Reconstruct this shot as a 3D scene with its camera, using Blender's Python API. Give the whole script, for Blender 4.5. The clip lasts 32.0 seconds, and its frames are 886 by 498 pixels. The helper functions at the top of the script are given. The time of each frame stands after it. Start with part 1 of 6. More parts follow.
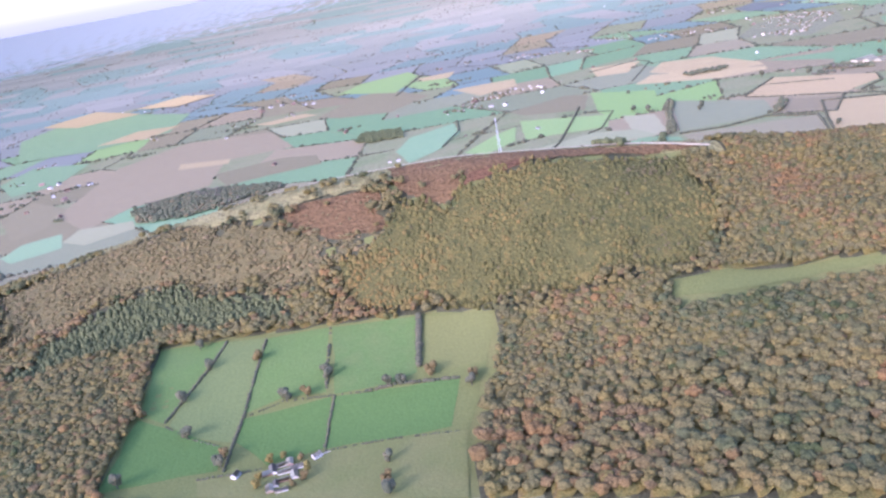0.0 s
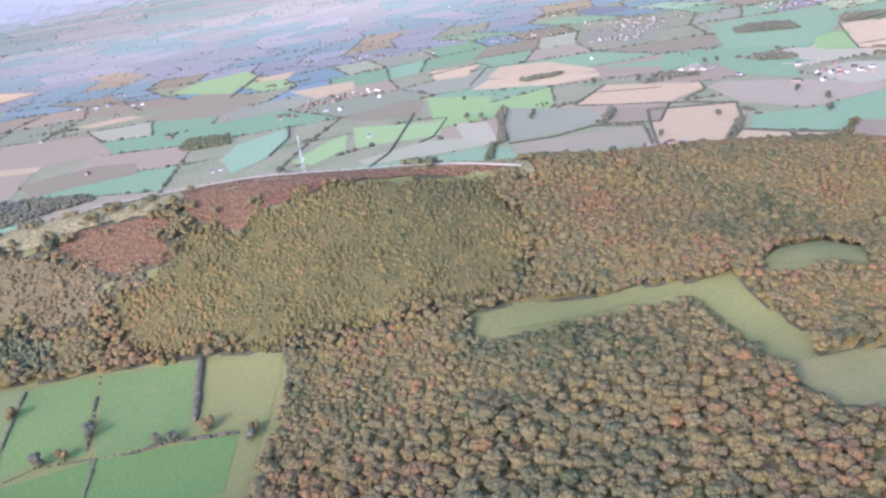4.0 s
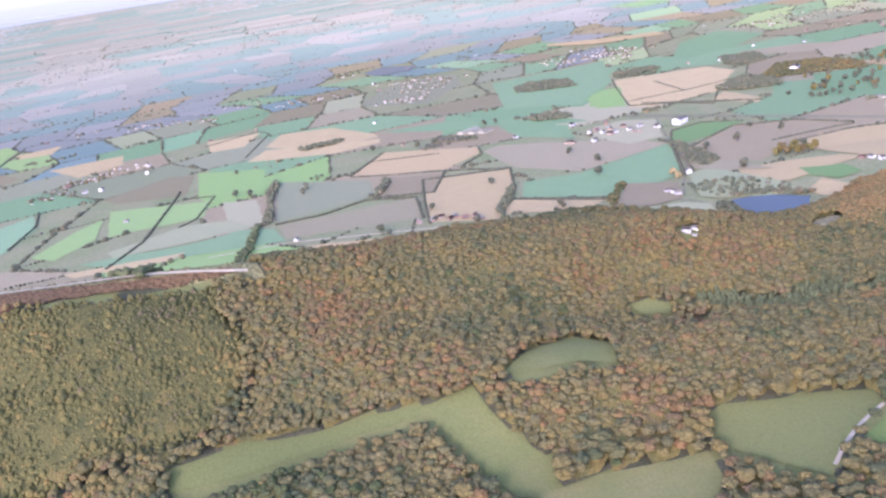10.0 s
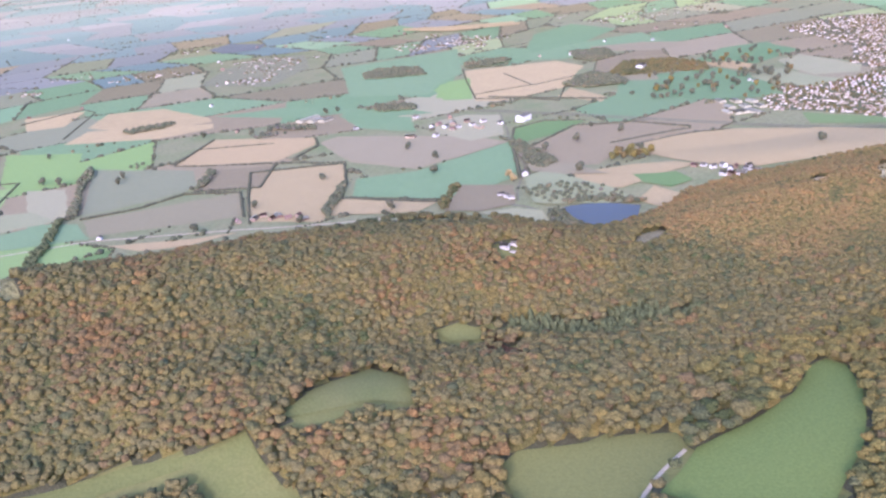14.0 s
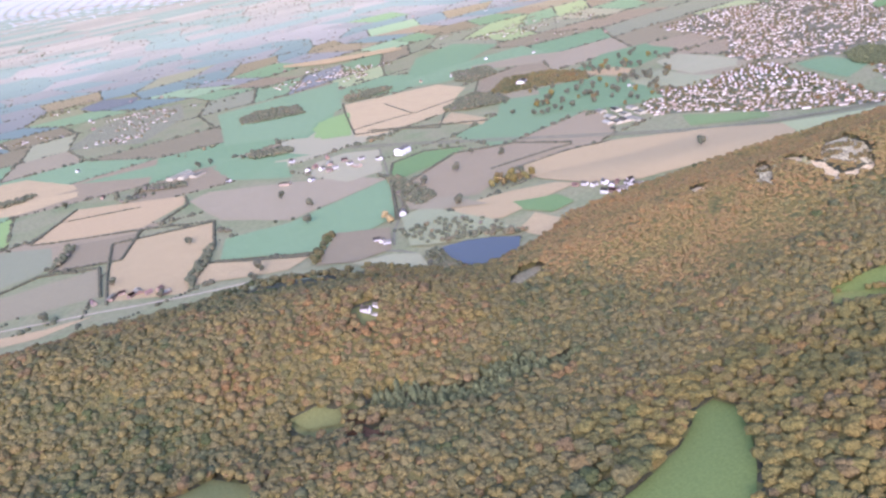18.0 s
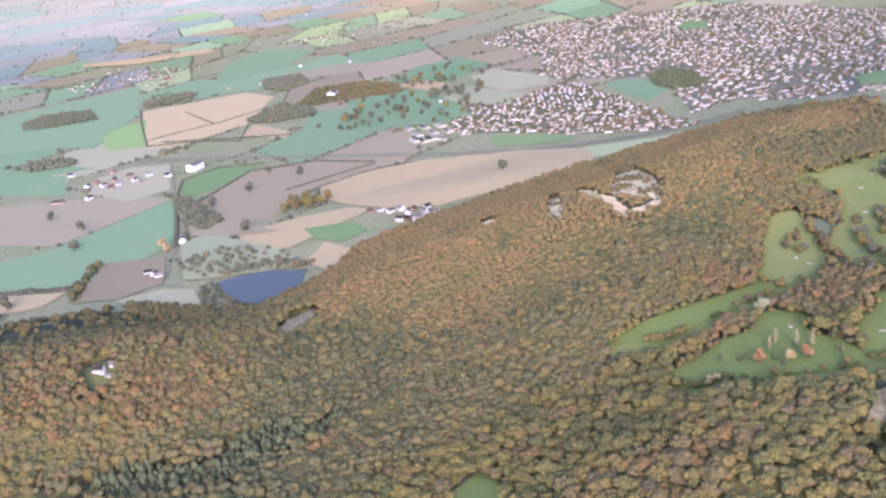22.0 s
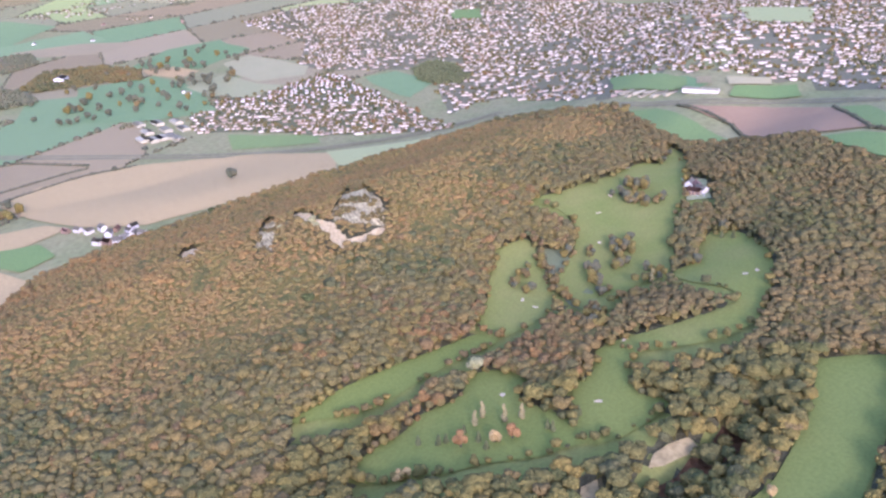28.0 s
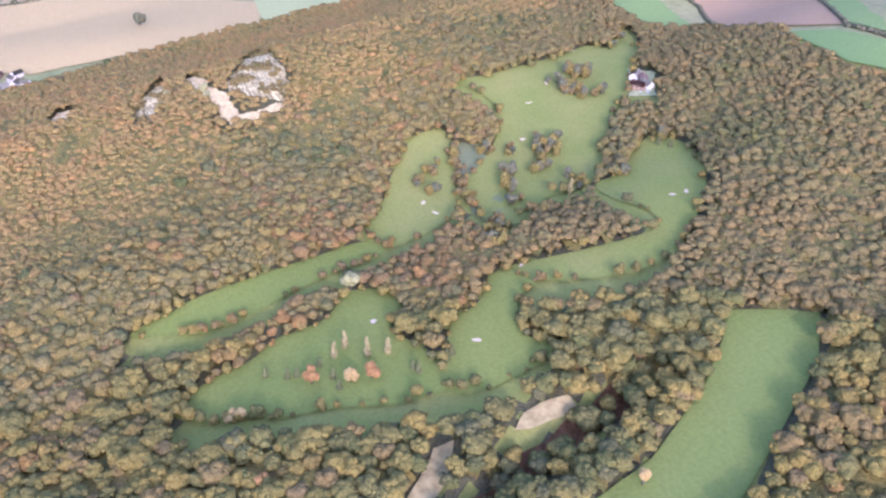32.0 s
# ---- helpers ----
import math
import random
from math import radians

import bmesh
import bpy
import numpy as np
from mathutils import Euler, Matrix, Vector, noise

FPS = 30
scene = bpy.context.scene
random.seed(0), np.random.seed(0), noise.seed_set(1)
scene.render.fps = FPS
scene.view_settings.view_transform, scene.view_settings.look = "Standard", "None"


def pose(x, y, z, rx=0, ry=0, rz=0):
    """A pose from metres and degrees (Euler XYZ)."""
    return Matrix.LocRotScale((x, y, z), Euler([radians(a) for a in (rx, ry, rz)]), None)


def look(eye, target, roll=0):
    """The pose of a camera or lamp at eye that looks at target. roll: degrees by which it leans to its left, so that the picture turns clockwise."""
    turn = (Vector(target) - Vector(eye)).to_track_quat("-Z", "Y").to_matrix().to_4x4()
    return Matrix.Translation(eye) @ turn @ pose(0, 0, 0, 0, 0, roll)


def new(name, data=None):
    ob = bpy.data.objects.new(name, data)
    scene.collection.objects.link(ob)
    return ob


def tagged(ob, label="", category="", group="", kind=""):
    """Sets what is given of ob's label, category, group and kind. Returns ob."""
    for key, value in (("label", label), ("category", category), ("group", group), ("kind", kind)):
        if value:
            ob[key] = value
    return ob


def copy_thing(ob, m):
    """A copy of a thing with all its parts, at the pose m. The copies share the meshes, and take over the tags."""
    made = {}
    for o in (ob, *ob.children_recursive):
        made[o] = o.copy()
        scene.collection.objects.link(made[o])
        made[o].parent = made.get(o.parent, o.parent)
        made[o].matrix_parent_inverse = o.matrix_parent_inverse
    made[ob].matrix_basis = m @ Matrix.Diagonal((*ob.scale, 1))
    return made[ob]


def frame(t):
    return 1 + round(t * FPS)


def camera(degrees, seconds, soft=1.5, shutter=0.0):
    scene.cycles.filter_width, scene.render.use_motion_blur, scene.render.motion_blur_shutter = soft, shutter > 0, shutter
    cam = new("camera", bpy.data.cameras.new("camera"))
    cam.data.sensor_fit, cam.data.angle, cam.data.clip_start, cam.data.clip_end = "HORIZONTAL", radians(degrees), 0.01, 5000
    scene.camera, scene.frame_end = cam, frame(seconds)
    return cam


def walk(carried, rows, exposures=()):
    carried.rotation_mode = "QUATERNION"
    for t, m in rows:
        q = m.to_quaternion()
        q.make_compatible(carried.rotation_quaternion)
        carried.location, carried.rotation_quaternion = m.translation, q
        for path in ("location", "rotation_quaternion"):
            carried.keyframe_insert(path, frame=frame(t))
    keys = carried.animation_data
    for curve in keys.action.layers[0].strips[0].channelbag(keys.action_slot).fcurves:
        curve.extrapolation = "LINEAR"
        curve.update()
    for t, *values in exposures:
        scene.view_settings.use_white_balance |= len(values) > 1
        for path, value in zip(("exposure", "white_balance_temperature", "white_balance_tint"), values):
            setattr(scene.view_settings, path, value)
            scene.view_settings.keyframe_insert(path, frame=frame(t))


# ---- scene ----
# Camera: a light aircraft flying level, about 540 m over the plain; x right, y ahead, z up, in metres.
cam = camera(52.0, 32.0, soft=2.5)
ROWS = [
    (0.0, 0.0, -0.0, 501.9, 71.65, 10.09, -3.33),
    (0.5, 12.3, 10.6, 502.3, 71.53, 9.60, -4.39),
    (1.0, 24.6, 21.3, 502.6, 71.27, 8.88, -5.43),
    (1.5, 36.9, 31.9, 502.9, 70.89, 8.24, -6.43),
    (2.0, 49.3, 42.5, 503.2, 70.47, 7.91, -7.70),
    (2.5, 61.6, 53.1, 503.6, 70.16, 7.90, -8.82),
    (3.0, 74.0, 63.6, 503.9, 70.04, 7.98, -9.79),
    (3.5, 86.5, 74.2, 504.2, 69.96, 8.08, -10.75),
    (5.5, 137.9, 115.4, 505.4, 70.05, 9.15, -14.57),
    (6.0, 151.5, 125.2, 505.7, 70.41, 9.70, -15.43),
    (6.5, 165.1, 134.9, 506.0, 70.88, 10.09, -16.38),
    (7.0, 178.9, 144.5, 506.2, 71.29, 10.35, -17.16),
    (7.5, 192.9, 154.0, 506.5, 71.64, 10.02, -17.99),
    (8.0, 207.0, 163.3, 506.7, 71.79, 9.85, -18.88),
    (8.5, 221.3, 172.5, 506.9, 71.88, 9.62, -19.91),
    (9.0, 235.8, 181.6, 507.0, 71.91, 9.22, -20.89),
    (9.5, 250.4, 190.5, 507.2, 71.72, 8.73, -22.01),
    (10.0, 265.2, 199.3, 507.3, 71.43, 8.41, -23.21),
    (10.5, 280.1, 207.9, 507.4, 71.15, 8.31, -24.50),
    (11.0, 295.2, 216.3, 507.4, 70.98, 8.17, -25.51),
    (11.5, 310.5, 224.5, 507.5, 70.79, 7.40, -26.34),
    (12.0, 325.9, 232.6, 507.5, 70.50, 7.01, -27.23),
    (12.5, 341.4, 240.4, 507.5, 70.21, 6.73, -28.20),
    (13.0, 357.0, 248.1, 507.4, 69.94, 6.03, -28.98),
    (13.5, 372.7, 255.7, 507.4, 69.65, 5.26, -29.81),
    (14.0, 388.5, 263.0, 507.3, 69.23, 4.76, -30.64),
    (14.5, 404.4, 270.3, 507.3, 68.87, 4.84, -31.72),
    (16.5, 469.9, 295.0, 506.8, 68.98, 6.87, -34.50),
    (17.0, 486.7, 300.1, 506.6, 69.02, 7.87, -35.42),
    (17.5, 503.7, 305.0, 506.4, 69.27, 9.44, -36.62),
    (18.0, 520.7, 309.8, 506.2, 69.64, 9.60, -37.42),
    (18.5, 537.8, 314.3, 506.0, 69.86, 9.09, -38.40),
    (19.0, 555.0, 318.7, 505.7, 69.82, 8.49, -39.61),
    (19.5, 572.3, 322.8, 505.5, 69.74, 8.06, -40.99),
    (20.0, 589.7, 326.7, 505.2, 69.67, 7.64, -42.17),
    (20.5, 607.1, 330.4, 504.9, 69.54, 7.05, -43.35),
    (21.0, 624.6, 333.8, 504.6, 69.28, 6.73, -44.50),
    (21.5, 642.3, 337.1, 504.3, 68.83, 6.46, -45.77),
    (22.0, 660.0, 340.1, 503.9, 68.40, 6.04, -46.87),
    (22.5, 677.7, 342.8, 503.5, 68.01, 5.68, -48.16),
    (23.0, 695.6, 345.4, 503.1, 67.79, 5.56, -49.47),
    (23.5, 713.5, 347.7, 502.6, 67.63, 5.34, -50.50),
    (24.0, 731.4, 349.9, 502.1, 67.52, 5.25, -51.61),
    (24.5, 749.4, 351.9, 501.6, 67.39, 5.15, -52.59),
    (25.0, 767.4, 353.6, 501.1, 67.27, 4.89, -53.60),
    (25.5, 785.5, 355.3, 500.5, 67.13, 4.54, -54.48),
    (27.5, 858.3, 357.7, 497.7, 66.32, 2.71, -57.62),
    (28.0, 876.6, 357.6, 496.8, 66.06, 2.15, -58.33),
    (28.5, 894.9, 357.4, 495.8, 65.82, 1.82, -58.97),
    (29.0, 913.3, 357.0, 494.9, 65.55, 1.27, -59.61),
    (29.5, 931.6, 356.7, 493.9, 65.13, 0.72, -60.10),
    (30.0, 949.9, 356.2, 492.9, 64.31, -0.18, -60.22),
    (30.5, 968.2, 355.7, 491.9, 63.38, -0.89, -60.17),
    (31.0, 986.5, 355.2, 490.9, 62.05, -1.60, -60.08),
    (31.5, 1004.8, 354.7, 489.8, 59.18, -1.30, -59.49),
    (32.0, 1023.1, 354.1, 488.8, 56.42, -1.96, -57.51),
]
walk(cam, [(t, pose(x, y, z, rx, ry, rz)) for t, x, y, z, rx, ry, rz in ROWS],
     exposures=[(0, 2.02, 4650, 63), (16, 1.87, 4760, 61), (26, 1.87, 4790, 62), (29.5, 1.98, 4760, 62), (32, 2.21, 4780, 62)])

# ---- light ----
SUN_AZ, SUN_EL = 223.0, 24.0   # the sun stands behind and left of the first view
world = bpy.data.worlds.new("sky")
scene.world = world
world.use_nodes = True
wn, wl = world.node_tree.nodes, world.node_tree.links
sky = wn.new("ShaderNodeTexSky")
sky.sky_type, sky.sun_disc = "NISHITA", False
sky.sun_elevation, sky.sun_rotation = radians(SUN_EL), radians(SUN_AZ)
sky.dust_density, sky.air_density = 1.6, 1.0
wl.new(sky.outputs[0], wn["Background"].inputs[0])
wn["Background"].inputs[1].default_value = 0.15
sun_data = bpy.data.lights.new("sun", "SUN")
sun_data.energy, sun_data.angle, sun_data.color = 0.64, radians(5.0), (1.0, 0.92, 0.8)
sun = new("sun", sun_data)
sun.matrix_world = look((0, 0, 0), (-math.cos(radians(SUN_AZ)) * math.cos(radians(SUN_EL)),
                                    -math.sin(radians(SUN_AZ)) * math.cos(radians(SUN_EL)), -math.sin(radians(SUN_EL))))

# ---- materials ----
def material(name, colours, size=8.0, fine=0.8, rough=0.9, bump=0.3, island=False, per_object=False, stripes=0.0, turn=0.0, metal=0.0, dull=0.0, grit=0.55, tone=False, streak=None):
    """A surface whose colours blend by broad patches, with fine grain and relief. Sizes in metres."""
    colours = [[v * (1 - dull) + dull * (0.3 * c[0] + 0.6 * c[1] + 0.1 * c[2]) for v in c] for c in colours]
    m = bpy.data.materials.new(name)
    m.use_nodes = True
    n, l = m.node_tree.nodes, m.node_tree.links
    bsdf = n["Principled BSDF"]
    bsdf.inputs["Roughness"].default_value = rough
    bsdf.inputs["Metallic"].default_value = metal
    bsdf.inputs["Specular IOR Level"].default_value = 0.03 if rough > 0.7 else 0.4
    pos = n.new("ShaderNodeNewGeometry")
    broad = n.new("ShaderNodeTexNoise")
    broad.inputs["Scale"].default_value = 1.0 / size
    broad.inputs["Detail"].default_value = 4.0
    if streak is None:
        l.new(pos.outputs["Position"], broad.inputs["Vector"])
    else:               # drawn out down the slope
        twist, squeeze = n.new("ShaderNodeVectorRotate"), n.new("ShaderNodeVectorMath")
        twist.rotation_type, squeeze.operation = "Z_AXIS", "MULTIPLY"
        twist.inputs["Angle"].default_value = radians(streak)
        squeeze.inputs[1].default_value = (1.6, 0.16, 0.16)
        l.new(pos.outputs["Position"], twist.inputs["Vector"]), l.new(twist.outputs[0], squeeze.inputs[0]), l.new(squeeze.outputs[0], broad.inputs["Vector"])
    grain = n.new("ShaderNodeTexNoise")
    grain.inputs["Scale"].default_value = 1.0 / fine
    grain.inputs["Detail"].default_value = 2.0
    l.new(pos.outputs["Position"], grain.inputs["Vector"])
    source = broad.outputs["Fac"]
    if tone:
        at = n.new("ShaderNodeAttribute")
        at.attribute_name = "tone"
        source = at.outputs["Fac"]
    elif island or per_object:
        if island:
            rnd = pos.outputs["Random Per Island"]
        else:
            rnd = n.new("ShaderNodeObjectInfo").outputs["Random"]
        mix = n.new("ShaderNodeMix")
        mix.inputs[0].default_value = 0.4 if island else 0.3
        l.new(rnd, mix.inputs[2]), l.new(broad.outputs["Fac"], mix.inputs[3])
        source = mix.outputs[0]
    ramp = n.new("ShaderNodeValToRGB")
    lo, hi = (0.05, 0.95) if tone else (0.16, 0.84) if island else (0.3, 0.7)
    for i, c in enumerate(colours):
        at = lo + (hi - lo) * i / max(1, len(colours) - 1)
        e = ramp.color_ramp.elements[i] if i < 2 else ramp.color_ramp.elements.new(at)
        e.position, e.color = at, (*c, 1)
    l.new(source, ramp.inputs[0])
    shade = n.new("ShaderNodeMix")
    shade.data_type, shade.blend_type = "RGBA", "MULTIPLY"
    shade.inputs[0].default_value = grit
    gr = n.new("ShaderNodeMapRange")
    gr.inputs[1].default_value, gr.inputs[2].default_value, gr.inputs[3].default_value, gr.inputs[4].default_value = 0.3, 0.7, 0.55, 1.35
    gr.clamp = False
    l.new(grain.outputs["Fac"], gr.inputs[0])
    l.new(ramp.outputs[0], shade.inputs[6]), l.new(gr.outputs[0], shade.inputs[7])
    colour = shade.outputs[2]
    if stripes:
        wave = n.new("ShaderNodeTexWave")
        wave.inputs["Scale"].default_value = 1.0 / stripes
        wave.inputs["Distortion"].default_value = 1.5
        wave.inputs["Detail"].default_value = 2.0
        spin = n.new("ShaderNodeVectorRotate")
        spin.rotation_type = "Z_AXIS"
        spin.inputs["Angle"].default_value = radians(turn)
        l.new(pos.outputs["Position"], spin.inputs["Vector"]), l.new(spin.outputs[0], wave.inputs["Vector"])
        lines = n.new("ShaderNodeMix")
        lines.data_type, lines.blend_type = "RGBA", "MULTIPLY"
        lines.inputs[0].default_value = 0.18
        l.new(colour, lines.inputs[6]), l.new(wave.outputs["Color"], lines.inputs[7])
        colour = lines.outputs[2]
    l.new(colour, bsdf.inputs["Base Color"])
    if bump:
        b = n.new("ShaderNodeBump")
        b.inputs["Strength"].default_value, b.inputs["Distance"].default_value = bump, fine
        l.new(grain.outputs["Fac"], b.inputs["Height"]), l.new(b.outputs[0], bsdf.inputs["Normal"])
    return m


SOIL = {  # surface of each kind of field: colours, stripes
    "pasture": ([(0.110, 0.173, 0.0290), (0.131, 0.190, 0.0335), (0.152, 0.196, 0.0401)], 0, "close-grazed green pasture"),
    "paleleaf": ([(0.135, 0.185, 0.0353), (0.190, 0.203, 0.0465), (0.120, 0.177, 0.0323), (0.165, 0.192, 0.0420)], 0, "patchy yellow-green pasture"),
    "meadow": ([(0.183, 0.181, 0.0373), (0.229, 0.204, 0.0481), (0.169, 0.174, 0.0347)], 0, "dry yellow-green hay meadow"),
    "lawn": ([(0.169, 0.241, 0.0530), (0.203, 0.258, 0.0599)], 0, "smooth green grass field"),
    "park": ([(0.17, 0.255, 0.07), (0.2, 0.27, 0.08)], 0, "green parkland pasture"),
    "green": ([(0.230, 0.327, 0.1024), (0.276, 0.353, 0.1157)], 0, "green winter-crop field"),
    "bright": ([(0.26, 0.345, 0.07), (0.285, 0.36, 0.08)], 0, "bright green sown field"),
    "teal": ([(0.215, 0.304, 0.0875), (0.251, 0.332, 0.1011)], 14, "blue-green winter-wheat field"),
    "khaki": ([(0.325, 0.270, 0.0950), (0.380, 0.302, 0.1121)], 16, "khaki fallow field"),
    "khakigreen": ([(0.259, 0.258, 0.0866), (0.301, 0.286, 0.1029)], 16, "grey-green thin crop field"),
    "olive": ([(0.312, 0.308, 0.1011), (0.380, 0.333, 0.1210)], 0, "olive rough pasture"),
    "field": ([(0.319, 0.362, 0.0948), (0.371, 0.374, 0.1111)], 0, "pale green ley field"),
    "stubble": ([(0.471, 0.344, 0.1066), (0.546, 0.398, 0.1245), (0.503, 0.358, 0.1117)], 12, "pale tan stubble field"),
    "umber": ([(0.300, 0.234, 0.0817), (0.353, 0.272, 0.0967)], 14, "grey-brown tilled field"),
    "lilac": ([(0.267, 0.220, 0.0729), (0.301, 0.246, 0.0833)], 14, "mauve-brown ploughed field"),
    "redsoil": ([(0.338, 0.218, 0.0822), (0.388, 0.258, 0.0985)], 10, "red-brown ploughed field"),
    "heath": ([(0.156, 0.083, 0.0264), (0.196, 0.104, 0.0335), (0.187, 0.123, 0.0341), (0.164, 0.099, 0.0281)], 0, "rusty bracken and heather slope"),
    "grass": ([(0.253, 0.214, 0.0551), (0.322, 0.262, 0.0734), (0.205, 0.185, 0.0459)], 0, "dry straw-coloured hill grass"),
    "fairway": ([(0.167, 0.199, 0.0308), (0.200, 0.219, 0.0355), (0.233, 0.228, 0.0444), (0.184, 0.209, 0.0331)], 0, "mown green golf fairway"),
    "solar": ([(0.190, 0.195, 0.1111), (0.228, 0.228, 0.1263)], 9, "blue solar panel field"),
    "works": ([(0.254, 0.237, 0.0868), (0.359, 0.335, 0.1334), (0.285, 0.303, 0.1021), (0.423, 0.399, 0.1677)], 0, "grey works yard"),
    # far fields: paler and bluer, with the haze of distance painted into the colour
    "hazy_ley": ([(0.185, 0.232, 0.122), (0.2, 0.245, 0.132)], 0, "grey-green far field with haze painted into its colour"),
    "hazy_fallow": ([(0.23, 0.226, 0.12), (0.25, 0.242, 0.13)], 0, "mauve-grey far field with haze painted into its colour"),
    "hazy_straw": ([(0.262, 0.25, 0.135), (0.28, 0.266, 0.145)], 0, "straw far field with haze painted into its colour"),
    "rough": ([(0.176, 0.191, 0.0650), (0.220, 0.206, 0.0800), (0.165, 0.180, 0.0600)], 0, "rough uncut grass beside the fairways"),
    "lea": ([(0.166, 0.205, 0.0348), (0.192, 0.215, 0.0400)], 0, "grazed green field beside the wood"),
    "urban": ([(0.180, 0.165, 0.0656), (0.133, 0.140, 0.0451), (0.218, 0.195, 0.0861), (0.152, 0.135, 0.0558)], 0, "gardens, drives and streets of the town"),
    "earth": ([(0.297, 0.229, 0.0697), (0.360, 0.286, 0.0948), (0.218, 0.175, 0.0558)], 0, "bare sandy earth bank"),
}
FIELD_MAT = {}
for i, (k, (cols, stripe, words)) in enumerate(SOIL.items()):
    FIELD_MAT[k] = material("soil " + k, cols, size=45.0, fine=3.0 if k not in ("heath", "grass", "earth", "works") else 6.0,
                            bump=0.25 if k not in ("heath", "grass") else 0.8, per_object=True, stripes=stripe, turn=35.0 * i,
                            dull=0.0, grit=0.6 if k in ("heath", "grass", "earth", "works") else 0.22)
M_GROUND = material("plain turf", [(0.227, 0.235, 0.0664), (0.272, 0.250, 0.0812), (0.210, 0.230, 0.0627)], size=180.0, fine=9.0, bump=0.15, grit=0.3)
M_BEECH = material("autumn broadleaf", [(0.071, 0.080, 0.0186), (0.089, 0.092, 0.0282), (0.113, 0.105, 0.0266), (0.127, 0.109, 0.0299), (0.153, 0.123, 0.0266), (0.141, 0.118, 0.0324), (0.169, 0.129, 0.0251), (0.148, 0.103, 0.0311), (0.175, 0.112, 0.0274), (0.196, 0.115, 0.0274)],
                   size=110.0, fine=1.9, bump=0.75, tone=True, grit=0.7)
M_LARCH = material("larch and pine", [(0.145, 0.112, 0.0352), (0.088, 0.087, 0.0198), (0.112, 0.104, 0.0219), (0.137, 0.119, 0.0241), (0.108, 0.100, 0.0212), (0.153, 0.128, 0.0247), (0.176, 0.134, 0.0264), (0.179, 0.130, 0.0268), (0.213, 0.138, 0.0259)],
                   size=90.0, fine=1.9, bump=0.75, tone=True, grit=0.6)
M_DARK = material("dark spruce", [(0.100, 0.109, 0.0315), (0.118, 0.125, 0.0353), (0.135, 0.138, 0.0390)], size=60.0, fine=1.4, bump=1.0, tone=True)
M_RUSSET = material("russet oak", [(0.133, 0.121, 0.0293), (0.162, 0.132, 0.0293), (0.193, 0.144, 0.0314), (0.209, 0.147, 0.0350), (0.222, 0.144, 0.0350), (0.236, 0.147, 0.0333), (0.258, 0.147, 0.0314)],
                  size=130.0, fine=1.9, bump=0.75, tone=True, grit=0.7)
M_GOLD = material("golden oak", [(0.095, 0.091, 0.0265), (0.095, 0.098, 0.0207), (0.121, 0.109, 0.0250), (0.145, 0.123, 0.0250), (0.164, 0.133, 0.0250), (0.176, 0.132, 0.0238), (0.144, 0.107, 0.0312), (0.160, 0.114, 0.0255), (0.188, 0.118, 0.0255)],
                  size=130.0, fine=1.9, bump=0.75, tone=True, grit=0.7)
M_LITTER = material("leaf litter", [(0.085, 0.084, 0.0288), (0.119, 0.109, 0.0390)], size=25.0, fine=2.0, bump=0.8)
M_HEDGE = material("hedge leaf", [(0.090, 0.096, 0.0396), (0.120, 0.114, 0.0440), (0.144, 0.126, 0.0510)], size=30.0, fine=1.2, bump=0.9, island=True)
M_SCRUB = material("hill scrub", [(0.203, 0.153, 0.0527), (0.140, 0.120, 0.0329), (0.175, 0.139, 0.0389), (0.153, 0.128, 0.0342), (0.209, 0.153, 0.0442), (0.249, 0.177, 0.0558)], size=40.0, fine=1.0, bump=1.0, tone=True, grit=0.8)
M_RED = material("red maple leaf", [(0.250, 0.131, 0.0341), (0.300, 0.173, 0.0434)], size=6.0, fine=1.2, bump=0.9)
M_YELLOW = material("yellow leaf", [(0.33, 0.23, 0.06), (0.38, 0.28, 0.08)], size=6.0, fine=1.2, bump=0.9)
M_LIME = material("pale green leaf", [(0.24, 0.23, 0.07), (0.28, 0.26, 0.09)], size=6.0, fine=1.2, bump=0.9)
M_BARK = material("bark", [(0.06, 0.045, 0.03), (0.1, 0.08, 0.06)], size=2.0, fine=0.3)
M_ROCK = material("quarried rock", [(0.170, 0.141, 0.0495), (0.244, 0.204, 0.0722), (0.617, 0.522, 0.1995), (0.213, 0.178, 0.0619), (0.288, 0.240, 0.0860), (0.660, 0.564, 0.2202), (0.202, 0.167, 0.0550)], size=5.0, fine=1.8, bump=0.5, streak=28.0)
M_SCREE = material("pale scree", [(0.506, 0.376, 0.1275), (0.628, 0.488, 0.1778), (0.426, 0.311, 0.1016)], size=9.0, fine=1.5, bump=0.8)
M_TRACK = material("gravel track", [(0.419, 0.339, 0.1454), (0.524, 0.426, 0.1922)], size=10.0, fine=0.8)
M_ROAD = material("asphalt", [(0.199, 0.179, 0.0676), (0.250, 0.225, 0.0861)], size=25.0, fine=0.6, bump=0.1)
M_WHITE = material("white render", [(0.613, 0.563, 0.3573), (0.712, 0.660, 0.4272)], size=4.0, fine=0.7, bump=0.1, per_object=True)
M_BRICK = material("red brick wall", [(0.306, 0.200, 0.0945), (0.391, 0.294, 0.1485)], size=3.0, fine=0.4, bump=0.2, per_object=True)
M_SLATE = material("grey slate roof", [(0.200, 0.176, 0.0925), (0.280, 0.250, 0.1337)], size=3.0, fine=0.5, bump=0.3, per_object=True)
M_TILE = material("red-brown tile roof", [(0.300, 0.170, 0.0884), (0.360, 0.230, 0.1292)], size=3.0, fine=0.5, bump=0.3, per_object=True)
